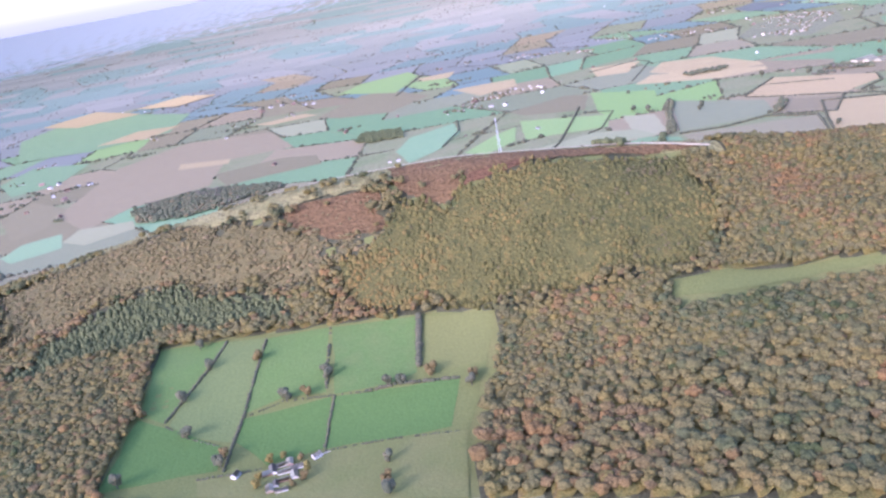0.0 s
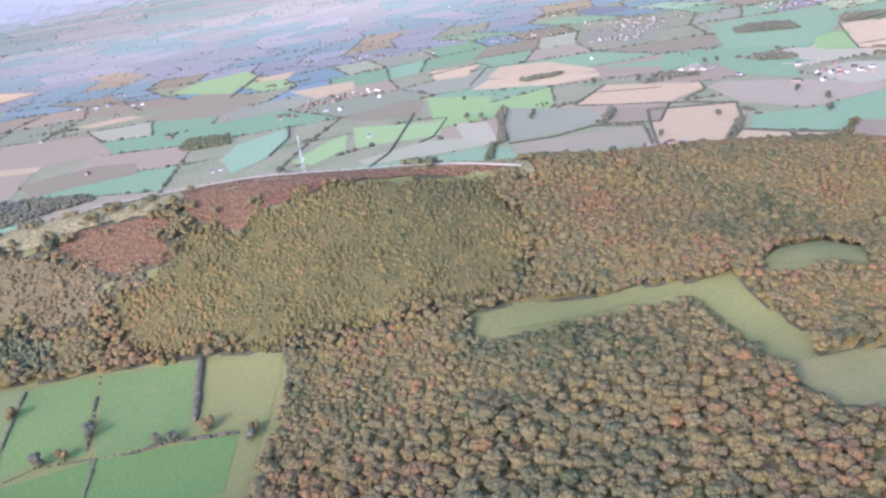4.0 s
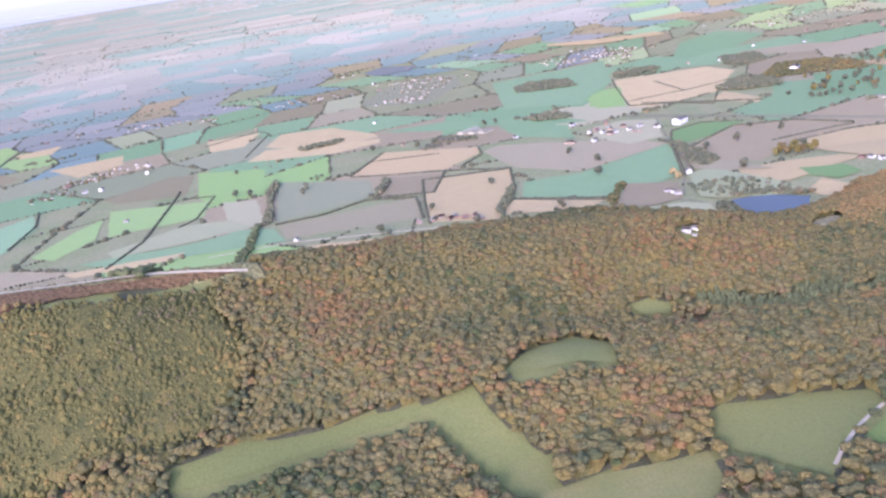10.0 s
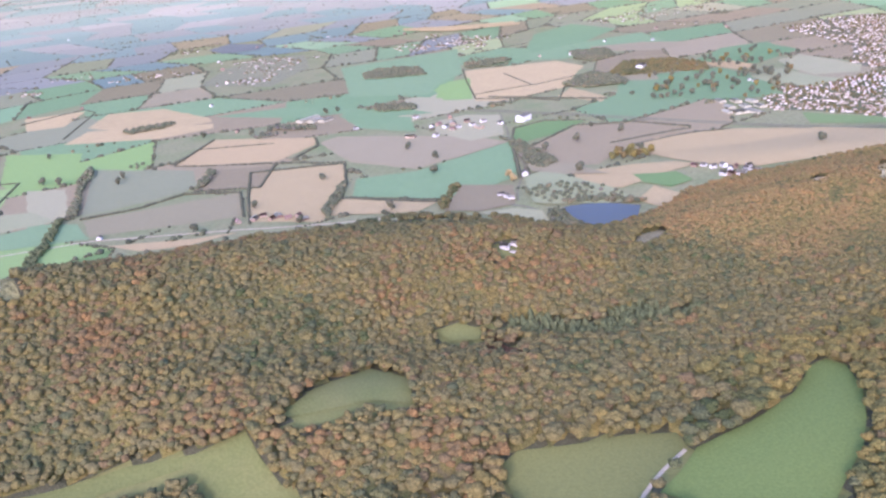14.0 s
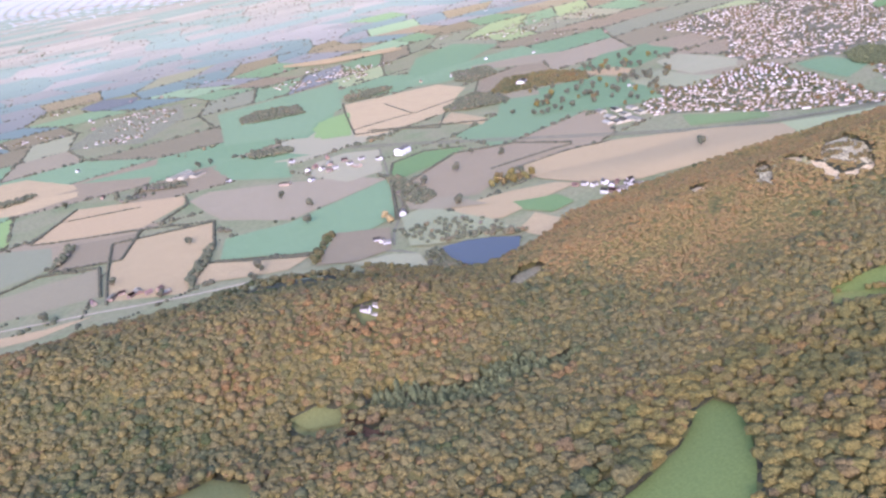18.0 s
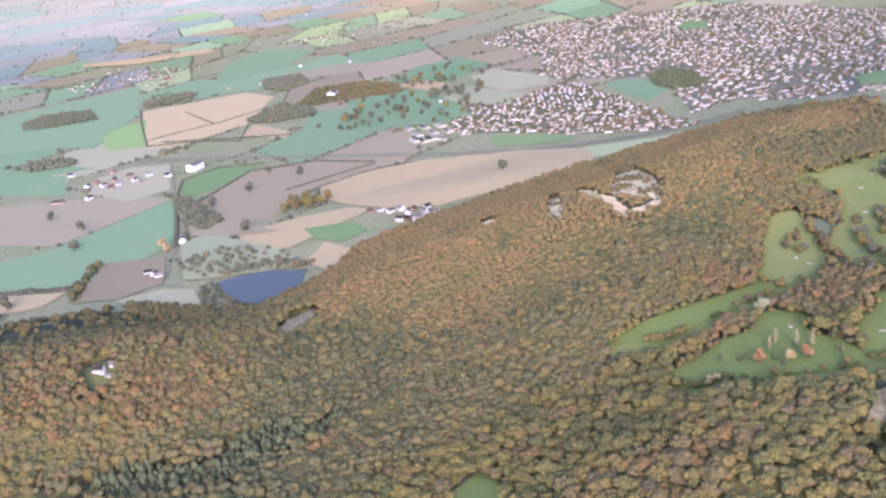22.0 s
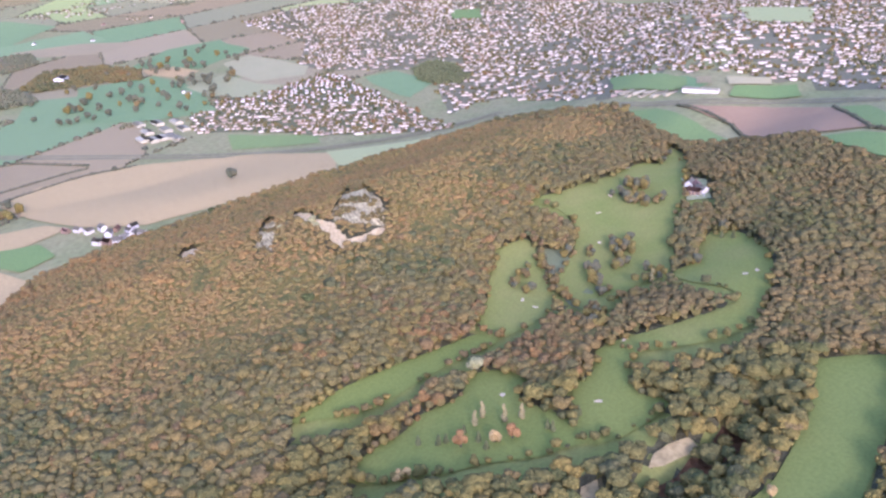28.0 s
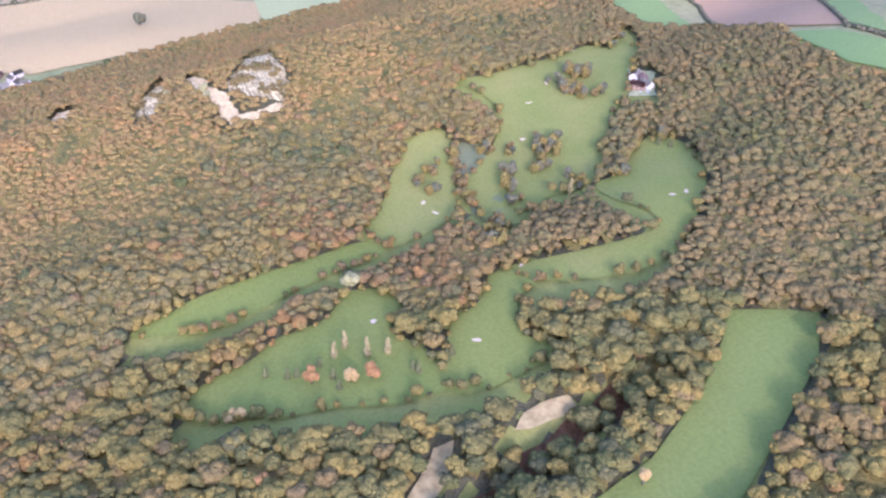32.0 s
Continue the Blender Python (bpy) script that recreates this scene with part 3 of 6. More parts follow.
field("meadow", [(260, 1010), (334, 1024), (462, 1008), (553, 975), (515, 974), (439, 988), (351, 981), (300, 978), (256, 984)], lift=0.90, step=22.0, group="fields below the hill")
field("meadow", [(504, 983), (565, 979), (570, 917), (593, 858), (566, 823), (536, 838), (521, 915)], lift=0.95, step=22.0, group="fields below the hill")
field("meadow", [(597, 981), (646, 1015), (718, 1040), (741, 993), (717, 947), (682, 968), (636, 972)], lift=1.00, step=22.0, group="fields below the hill")
field("meadow", [(748, 846), (772, 853), (816, 836), (870, 820), (910, 796), (902, 774), (858, 760), (810, 740), (775, 712), (733, 800)], lift=1.05, step=22.0, group="fields below the hill")
field("meadow", [(536, 809), (556, 831), (615, 829), (683, 811), (718, 805), (704, 765), (626, 705), (546, 750)], lift=1.07, step=22.0, group="fields below the hill")
field("lea", [(905, 766), (973, 765), (1040, 774), (1097, 801), (1122, 800), (1121, 775), (1083, 730), (1042, 696), (1000, 668), (930, 640), (880, 650), (835, 738)], lift=1.10, step=22.0, group="fields below the hill")
field("heath", [(-228, 1332), (-174, 1336), (-104, 1328), (-78, 1312), (-86, 1267), (-70, 1233), (-126, 1229), (-192, 1262), (-224, 1294)], lift=1.15, step=22.0, group="fields below the hill")
field("stubble", [(962, 2123), (1141, 2037), (1076, 1890), (942, 1702), (842, 1808), (896, 1950)])
field("stubble", [(1024, 1806), (1146, 1647), (1092, 1623), (957, 1730)], lift=1.20, step=22.0, group="fields below the hill")
field("teal", [(1050, 1803), (1107, 1906), (1224, 1863), (1493, 1913), (1346, 1678), (1177, 1648)], lift=1.25, step=22.0, group="fields below the hill")
field("khaki", [(594, 2045), (891, 2001), (844, 1845), (587, 1936)])
field("khakigreen", [(597, 2078), (691, 2449), (868, 2252), (839, 2117), (800, 2093)])
field("stubble", [(851, 2330), (999, 2513), (1195, 2318), (1160, 2248), (1038, 2179), (879, 2292)])
field("umber", [(821, 2087), (898, 2219), (1024, 2142), (941, 2012)])
field("stubble", [(678, 2801), (762, 2918), (1057, 2709), (1039, 2653), (892, 2649)])
field("stubble", [(770, 2966), (861, 3132), (1010, 3056), (1070, 2807), (1061, 2734), (865, 2782)])
field("stubble", [(645, 3294), (815, 3253), (722, 3057), (620, 3082)])
field("olive", [(535, 2379), (607, 2320), (576, 2093), (504, 2121)])
field("teal", [(502, 2106), (582, 2035), (581, 1923), (488, 1983)])
field("khaki", [(1177, 2259), (1237, 2284), (1449, 2052), (1495, 1919), (1233, 1878), (1156, 2039)])
field("stubble", [(601, 1861), (735, 1783), (808, 1761), (717, 1756), (641, 1791)])
field("teal", [(1083, 2801), (1298, 2733), (1461, 2482), (1346, 2525), (1241, 2588)])
field("teal", [(1342, 2509), (1465, 2329), (1396, 2175), (1315, 2320)])
field("teal", [(1565, 2834), (1937, 2993), (1873, 2765), (1746, 2599), (1625, 2506), (1529, 2691)])
field("bright", [(1741, 2650), (1863, 2665), (1686, 2384), (1633, 2482)])
field("stubble", [(1915, 2785), (2200, 2673), (2190, 2521), (1934, 2298), (1724, 2297), (1683, 2353)])
field("stubble", [(1858, 2218), (1953, 2284), (1935, 2110), (1888, 2072)])
field("stubble", [(1637, 1672), (1728, 1696), (1881, 1633), (2023, 1480), (2062, 1346), (1964, 1245), (1796, 1305), (1672, 1368), (1632, 1454), (1624, 1550)], lift=1.30, step=22.0, group="fields below the hill")
field("umber", [(1501, 1848), (1680, 1924), (1791, 1839), (1837, 1715), (1797, 1683), (1648, 1693), (1508, 1629), (1461, 1673), (1456, 1779)])
field("stubble", [(1430, 1614), (1547, 1575), (1614, 1524), (1620, 1478), (1548, 1483), (1435, 1475), (1396, 1520)], lift=1.35, step=22.0, group="fields below the hill")
field("stubble", [(1418, 1412), (1481, 1441), (1480, 1370), (1394, 1314)], lift=1.40, step=22.0, group="fields below the hill")
field("lawn", [(1502, 1523), (1562, 1469), (1547, 1411), (1494, 1412), (1481, 1469)], lift=1.45, step=22.0, group="fields below the hill")
field("umber", [(1127, 1588), (1238, 1713), (1308, 1635), (1242, 1534), (1169, 1537)], lift=1.50, step=22.0, group="fields below the hill")
field("olive", [(1163, 1536), (1229, 1514), (1260, 1480), (1238, 1419), (1177, 1483)], lift=1.55, step=22.0, group="fields below the hill")
field("field", [(2066, 1356), (2187, 1218), (2196, 1175), (2062, 1226), (1968, 1240)], lift=1.60, step=22.0, group="fields below the hill")
field("lawn", [(2085, 1609), (2153, 1492), (2164, 1435), (2076, 1488), (2051, 1555)])
field("redsoil", [(2291, 801), (2292, 756), (2318, 719), (2341, 681), (2340, 638), (2315, 601), (2284, 568), (2184, 528), (2113, 497), (2105, 538), (2107, 585), (2129, 633), (2239, 699), (2252, 742)], lift=1.65, step=22.0, group="fields below the hill")
field("lawn", [(2079, 555), (2090, 502), (2057, 429), (1982, 407), (1992, 467)], lift=1.70, step=22.0, group="fields below the hill")
field("lawn", [(2273, 558), (2257, 516), (2088, 440), (2125, 502)], lift=1.75, step=22.0, group="fields below the hill")
field("umber", [(2214, 469), (2198, 422), (2089, 410), (2100, 438)], lift=1.80, step=22.0, group="fields below the hill")
field("lawn", [(2282, 886), (2287, 836), (2157, 678), (2123, 724), (2159, 787)], lift=1.85, step=22.0, group="fields below the hill")
field("park", [(1945, 2088), (2096, 2244), (2221, 2115), (2286, 1906), (2223, 1774), (2131, 1827), (2048, 1998), (1952, 1978)])
field("park", [(2484, 2316), (2662, 2359), (2790, 2340), (2747, 2164), (2503, 2113), (2413, 2195)])
field("bright", [(539, 2802), (701, 2650), (634, 2361), (509, 2411), (493, 2476)])
field("bright", [(283, 2565), (513, 2425), (471, 2279), (262, 2307)])
field("lilac", [(271, 2728), (465, 2836), (526, 2782), (469, 2553), (309, 2634)])
field("stubble", [(142, 3394), (376, 3385), (364, 3215), (225, 3143)])
field("stubble", [(29, 3891), (189, 3905), (154, 3745), (38, 3786)])
field("lilac", [(-367, 3326), (-209, 3697), (-93, 3707), (55, 3360), (-94, 3143), (-277, 3228)])
field("lilac", [(-614, 2618), (-420, 2683), (-313, 2629), (-287, 2491), (-427, 2467), (-547, 2429)])
field("umber", [(-1019, 2439), (-1016, 3027), (-844, 3301), (-518, 3197), (-401, 2836), (-614, 2812), (-602, 2472), (-797, 2371), (-865, 2205)])
field("teal", [(-1844, 4182), (-1749, 4756), (-1020, 4118), (-994, 3677), (-1274, 3540), (-1591, 3607)])
field("stubble", [(-1447, 4629), (-1266, 4840), (-1033, 4650), (-1177, 4458)])
field("stubble", [(-615, 3446), (-423, 3491), (-368, 3403), (-540, 3367)])
field("stubble", [(-763, 2801), (-775, 2892), (-602, 2826), (-595, 2755)])
field("teal", [(-1464, 3136), (-1436, 3377), (-1186, 3260), (-1191, 2926), (-1319, 2874)])
field("lilac", [(-1220, 2545), (-1182, 2706), (-1017, 2525), (-1001, 2344), (-1061, 2233)])
field("olive", [(-896, 2131), (-887, 2230), (-747, 2218), (-718, 2134), (-818, 2060)])
field("green", [(-1026, 2077), (-1012, 2179), (-928, 2221), (-877, 2074), (-972, 2011)])
field("bright", [(-219, 4055), (-14, 4156), (32, 3983), (-70, 3597), (-311, 3859)])
field("works", [(1393, 3641), (1580, 3752), (1727, 3679), (1615, 3369), (1373, 3113), (1208, 3357)])
field("meadow", [(821, 1081), (849, 1082), (870, 1064), (856, 1046), (826, 1060)], lift=1.86, step=10.0, group="fields below the hill")
field("heath", [(858, 1046), (872, 1062), (894, 1046), (890, 1024), (872, 1028)], lift=1.86, step=10.0, group="fields below the hill")
field("heath", [(845, 1041), (869, 1030), (884, 995), (870, 982), (846, 1014)], lift=1.87, step=22.0, group="fields below the hill")
field("heath", [(-69, 1354), (33, 1354), (128, 1324), (176, 1317), (124, 1286), (59, 1276), (-4, 1273), (-42, 1298)], lift=1.90, step=22.0, group="fields below the hill")
field("grass", [(-426, 1420), (-380, 1430), (-299, 1406), (-233, 1400), (-139, 1375), (-58, 1380), (-50, 1348), (-104, 1329), (-192, 1343), (-227, 1327), (-282, 1340), (-359, 1371)], lift=1.95, step=22.0, group="fields below the hill")
field("grass", [(-123, 1378), (-25, 1385), (98, 1351), (97, 1339), (-8, 1350), (-65, 1357), (-114, 1356)], lift=2.00, step=22.0, group="fields below the hill")
field("heath", [(-64, 1386), (49, 1369), (125, 1352), (214, 1328), (303, 1307), (394, 1293), (392, 1284), (299, 1284), (209, 1290), (103, 1309), (52, 1290), (20, 1242), (-22, 1272), (-54, 1320)], lift=2.05, step=22.0, group="fields below the hill")
field("solar", [(1498, 4215), (1628, 4313), (1728, 4132), (1652, 4004), (1508, 4045)])
field("stubble", [(-1908, 4552), (-1738, 4813), (-1346, 4416), (-1629, 4316)])
field("stubble", [(-1287, 3651), (-1180, 3851), (-979, 3815), (-1068, 3605)])
field("lawn", [(2591, 1038), (2447, 838), (2408, 825), (2382, 841), (2424, 965)], lift=2.10, step=22.0, group="fields below the hill")
field("park", [(2591, 1657), (2674, 1622), (2639, 1519), (2600, 1474), (2475, 1450), (2495, 1508), (2551, 1607)])
field("lawn", [(3490, 1956), (3539, 1877), (3382, 1788), (3335, 1863)])
field("field", [(3240, 971), (3274, 789), (3015, 738), (3000, 868)], lift=2.15, step=22.0, group="fields below the hill")
field("khaki", [(2451, 822), (2450, 796), (2410, 784), (2411, 809)], lift=2.20, step=22.0, group="fields below the hill")
field("olive", [(2453, 770), (2484, 701), (2450, 693), (2412, 754)], lift=2.25, step=22.0, group="fields below the hill")
field("lawn", [(2411, 744), (2462, 654), (2397, 632), (2357, 738)], lift=2.30, step=22.0, group="fields below the hill")
field("olive", [(1421, 2132), (1493, 2230), (1571, 2230), (1630, 2159), (1521, 1980), (1436, 1991)])
field("teal", [(1360, 2529), (1499, 2458), (1529, 2318), (1455, 2366), (1354, 2293), (1323, 2405)])
field("lawn", [(1516, 1947), (1581, 2023), (1671, 2030), (1734, 1947), (1640, 1901), (1518, 1886)])
field("stubble", [(2271, 3881), (2424, 3787), (2695, 3634), (2641, 3532), (2382, 3665)])
field("teal", [(2279, 2955), (2520, 3237), (2767, 3319), (2776, 3047), (2595, 2956), (2477, 2876), (2447, 2768), (2337, 2658), (2213, 2700)])
field("olive", [(1349, 1662), (1409, 1665), (1416, 1588), (1422, 1471), (1408, 1397), (1312, 1474), (1267, 1516)], lift=2.35, step=22.0, group="fields below the hill")
field("khaki", [(1415, 1747), (1472, 1667), (1476, 1555), (1415, 1621), (1385, 1682)], lift=2.40, step=22.0, group="fields below the hill")
field("teal", [(191, 2136), (400, 2079), (548, 2077), (585, 1926), (453, 1971), (255, 2047)])
field("olive", [(253, 2171), (423, 2239), (520, 2193), (550, 2086), (402, 2093), (261, 2117)])
field("bright", [(100, 2287), (191, 2425), (262, 2492), (237, 2313), (147, 2212)])
field("green", [(-79, 2459), (-37, 2619), (100, 2721), (111, 2568), (49, 2394), (-43, 2284)])
field("stubble", [(161, 2088), (369, 2032), (398, 2026), (363, 1990), (182, 2041)])

# Parkland, fields and greens between the hamlet and the town.
field("teal", [(1476, 2721), (1681, 3231), (1911, 3217), (2146, 3210), (1883, 2750), (1732, 2647), (1642, 2540)])
field("bright", [(1685, 2587), (1784, 2667), (1856, 2663), (1693, 2386), (1630, 2437)])
field("teal", [(2217, 2868), (2440, 2901), (2753, 2885), (2677, 2679), (2444, 2636), (2231, 2675), (2149, 2750)])
field("khaki", [(2430, 2794), (2604, 2711), (2700, 2566), (2532, 2519), (2415, 2656)])
field("stubble", [(2306, 3936), (2489, 3767), (2688, 3580), (2652, 3526), (2456, 3709), (2277, 3877)])
field("park", [(2220, 2230), (2332, 2180), (2393, 2156), (2375, 2041), (2309, 1908), (2257, 1827), (2166, 1794), (2077, 1868), (2027, 1969)])
field("park", [(2433, 2293), (2646, 2384), (2810, 2342), (2760, 2266), (2550, 2235), (2436, 2266)])
field("olive", [(2566, 2093), (2681, 2110), (2636, 1864), (2552, 1808), (2451, 1871), (2491, 1981)])
field("olive", [(2341, 1995), (2477, 2003), (2440, 1860), (2458, 1776), (2333, 1774), (2298, 1871)])
field("stubble", [(2426, 2244), (2494, 2192), (2480, 2090), (2406, 2076), (2395, 2178)])
field("lawn", [(2093, 1619), (2156, 1450), (2122, 1414), (2025, 1542)])
field("park", [(2418, 932), (2475, 924), (2462, 842), (2415, 787), (2381, 804), (2406, 902)])

field("rough", [(1730, 777), (1739, 749), (1747, 729), (1711, 713), (1625, 651), (1616, 665), (1633, 698), (1656, 708), (1689, 750)], step=20.0, lift=0.5, name="rough", group="golf course fairways")
field("fairway", [(1473, 720), (1491, 706), (1494, 681), (1486, 667), (1461, 662), (1448, 651), (1446, 626), (1433, 591), (1440, 568), (1420, 570), (1404, 590), (1384, 604), (1369, 630), (1355, 647), (1336, 664), (1329, 683), (1317, 692), (1308, 713), (1316, 734), (1336, 738), (1359, 732), (1378, 723), (1402, 728), (1418, 717), (1438, 708), (1458, 711)], step=20.0, lift=0.5, name="fairway", group="golf course fairways")
field("fairway", [(1555, 748), (1549, 722), (1519, 731), (1480, 747), (1446, 754), (1416, 761), (1393, 768), (1376, 781), (1364, 798), (1346, 814), (1352, 823), (1377, 811), (1398, 811), (1436, 796), (1473, 782), (1511, 766)], step=20.0, lift=0.5, name="fairway", group="golf course fairways")
field("fairway", [(1717, 814), (1741, 797), (1731, 776), (1690, 747), (1657, 728), (1631, 703), (1607, 705), (1579, 711), (1547, 722), (1546, 753), (1567, 764), (1601, 770), (1640, 791), (1686, 806)], step=20.0, lift=0.5, name="fairway", group="golf course fairways")
field("fairway", [(1823, 839), (1866, 812), (1906, 799), (1967, 772), (2018, 761), (2010, 731), (2084, 749), (2092, 732), (2003, 688), (1939, 675), (1898, 659), (1856, 658), (1804, 644), (1749, 623), (1718, 616), (1691, 630), (1683, 648), (1634, 640), (1614, 647), (1618, 671), (1644, 700), (1664, 728), (1702, 730), (1746, 737), (1795, 756), (1817, 779), (1823, 808)], step=20.0, lift=0.5, name="fairway", group="golf course fairways")
field("fairway", [(1718, 620), (1737, 601), (1769, 610), (1804, 611), (1832, 602), (1811, 559), (1770, 535), (1723, 516), (1675, 507), (1633, 503), (1608, 505), (1581, 522), (1562, 549), (1544, 581), (1550, 626), (1564, 607), (1580, 588), (1602, 562), (1631, 538), (1647, 529), (1664, 538), (1675, 557), (1686, 588)], step=20.0, lift=0.5, name="fairway", group="golf course fairways")
field("fairway", [(1549, 630), (1548, 581), (1525, 589), (1502, 579), (1482, 560), (1490, 538), (1466, 538), (1444, 549), (1424, 560), (1408, 577), (1429, 600), (1462, 612), (1484, 622), (1501, 612), (1524, 617)], step=20.0, lift=0.5, name="fairway", group="golf course fairways")
field("lea", [(1568, 447), (1592, 391), (1543, 380), (1481, 383), (1414, 388), (1330, 425), (1350, 462), (1379, 458), (1418, 443), (1447, 440), (1488, 436), (1540, 441)], step=20.0, lift=0.5, group="fields below the hill")
SHADED.append([(1495, 482), (1446, 497), (1412, 508), (1378, 517), (1328, 529), (1290, 536), (1284, 520), (1330, 508), (1381, 497), (1412, 488), (1446, 476), (1490, 462)])
field("heath", SHADED[0], step=6.0, lift=0.5, name="dingle_floor", group="bare banks")
field("earth", [(1403, 526), (1418, 528), (1434, 521), (1447, 511), (1445, 503), (1434, 506), (1424, 512), (1412, 518)], step=6.0, lift=0.9, name="earth_bank", group="bare banks")
field("earth", [(1363, 561), (1376, 554), (1358, 545), (1346, 541), (1326, 538), (1319, 552), (1340, 555), (1352, 557)], step=6.0, lift=0.9, name="earth_bank", group="bare banks")
field("works", [(1958, 687), (1951, 652), (1897, 629), (1891, 657)], step=20.0, lift=0.5, name="car_park", group="golf clubhouse")

lake_line = [(1290, 1458), (1330, 1444), (1364, 1414), (1387, 1373), (1352, 1338), (1312, 1329), (1277, 1338), (1265, 1360), (1270, 1407)]
CLEAR.append(lake_line)
lake_z = 5.0
bm = bmesh.new()
bm.faces.new([bm.verts.new((x, y, lake_z)) for x, y in ragged(lake_line, rng, 20.0, 1.0)])
bmesh.ops.triangulate(bm, faces=bm.faces[:])
tagged(part("reservoir", bm, M_WATER), "dark blue reservoir at the foot of the wooded hill", "reservoir", "", "structure")

# The far plain: a patchwork of fields in crooked rows, where no field traced from the camera's view lies.
# kinds with painted haze, for the outer rows
HAZY_KINDS = ["hazy_ley", "hazy_ley", "hazy_fallow", "hazy_fallow", "hazy_straw"]
KINDS = ["teal", "khaki", "umber", "lilac", "umber", "green", "olive", "field", "khakigreen", "bright", "park", "teal", "umber", "umber", "khaki", "khakigreen", "green", "khaki"]


def taken(x, y):
    return np.any([inside(p, x, y) for p in CLEAR], axis=0)


CORNERS = {}


def corner(i, j):
    if (i, j) not in CORNERS:
        a = 230 + 11 * max(0, j)
        CORNERS[i, j] = ((i * a * 1.25 + 90 * math.sin(j * 1.7) + rng.uniform(-55, 55)) + 500,
                         1650 + j * 215 + j * j * 3.0 + (max(0, j - 26) ** 2) * 9.0 + 60 * math.sin(i * 1.3) + rng.uniform(-50, 50))
    return CORNERS[i, j]


hedge_runs = []
for j in range(0, 56):
    for i in range(-26, 27):
        q = [corner(i, j), corner(i + 1, j), corner(i + 1, j + 1), corner(i, j + 1)]
        cx, cy = sum(p[0] for p in q) / 4, sum(p[1] for p in q) / 4
        if cy < crest(cx) + 210 or abs(cx - 600) > 1.1 * cy + 3200:
            continue
        k = rng.choice(KINDS if j < 4 else ["teal", "green", "umber", "lilac", "khakigreen", "umber", "khakigreen", "teal", "lilac"]) if rng.random() > (j - 6) / 7 else rng.choice(HAZY_KINDS)
        if cy < crest(cx) + 520:
            k = rng.choice(["olive", "meadow", "khaki", "lawn", "khakigreen"])
        if rng.random() > (j - 13) / 22:
            hedge_runs.append((q[0], q[1])), hedge_runs.append((q[1], q[2]))
        if taken(cx, cy):
            continue
        pieces = [(q, k)]
        if 6 <= j <= 20:        # two narrower fields, with a hedge between them
            f, g_ = rng.uniform(0.35, 0.65), rng.uniform(0.35, 0.65)
            low_, top_ = [tuple(a + (b - a) * h for a, b in zip(u, v)) for u, v, h in ((q[0], q[1], f), (q[3], q[2], g_))]
            pieces = [([q[0], low_, top_, q[3]], k), ([low_, q[1], q[2], top_], rng.choice(HAZY_KINDS) if j > 8 else rng.choice(KINDS))]
            hedge_runs.append((low_, top_))
        for outline, k in pieces:
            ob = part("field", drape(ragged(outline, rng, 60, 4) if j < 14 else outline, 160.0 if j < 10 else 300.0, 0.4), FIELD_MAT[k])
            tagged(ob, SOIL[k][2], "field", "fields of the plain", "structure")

# ---- woods ----
LARCH = [(27, 1300), (126, 1302), (221, 1293), (333, 1290), (362, 1278), (368, 1229), (372, 1140), (360, 1095), (330, 1045), (262, 1034), (194, 1032), (125, 1026), (59, 1034), (-20, 1052), (-142, 1100), (-160, 1165), (-121, 1210), (-75, 1240), (-66, 1275), (-30, 1272), (22, 1240)]
SPRUCE = [(-599, 1099), (-566, 1224), (-446, 1268), (-227, 1166), (-224, 1113), (-396, 1162), (-560, 1113)]
SCRUB = [(-718, 1411), (-525, 1425), (-374, 1402), (-226, 1298), (-142, 1237), (-76, 1235), (-145, 1180), (-244, 1181), (-446, 1274), (-569, 1238), (-637, 1194)]
GOLD = [(1250, 1000), (1450, 900), (1800, 900), (2250, 850), (2250, 1250), (1500, 1400), (1250, 1250)]
SPRUCE2 = [(889, 1006), (946, 979), (1005, 961), (1072, 962), (1115, 982), (1063, 1012), (1004, 1010), (957, 1034), (906, 1058), (884, 1050)]
WOOD_EDGE = [(-1000, 640), (-420, 640), (-420, 790), (30, 690), (400, 560), (900, 480), (1300, 330), (1750, 250), (2000, 380),
             (2080, 560), (2140, 700), (2290, 880), (2290, 1130), (2000, 1240), (1800, 1290), (1640, 1330), (1480, 1370),
             (1400, 1325), (1330, 1312), (1262, 1322), (1235, 1385), (1180, 1480), (1050, 1540), (800, 1560), (300, 1640), (-300, 1700), (-1000, 1720)]
CLEAR.append([(46, 1355), (118, 1344), (197, 1331), (312, 1310), (501, 1864), (412, 1288), (309, 1293), (241, 1298), (196, 1305), (118, 1317), (47, 1332)])
CLEAR.append([(-384, 798), (-379, 952), (-393, 1129), (-296, 1106), (-160, 1077), (-47, 1056), (49, 1031), (26, 949), (15, 922), (-7, 832), (-16, 699)])
ROCK_A = [(1674, 1030), (1713, 1047), (1822, 1120), (1745, 1024), (1724, 989), (1708, 969), (1690, 960), (1676, 942), (1672, 966), (1668, 981), (1664, 997), (1662, 1013)]
ROCK_B = [(1588, 1077), (1631, 1107), (1677, 1136), (1664, 1110), (1624, 1072), (1595, 1053), (1574, 1047), (1579, 1064)]
SCREE_A = [(1678, 1098), (1683, 1084), (1662, 1038), (1657, 1010), (1642, 989), (1634, 972), (1648, 962), (1662, 958), (1676, 949), (1666, 942), (1652, 951), (1632, 957), (1616, 969), (1621, 987), (1631, 1000), (1643, 1026), (1653, 1057)]
SCREE_B = [(1549, 1166), (1569, 1181), (1582, 1158), (1571, 1144), (1560, 1150), (1545, 1142), (1541, 1153)]
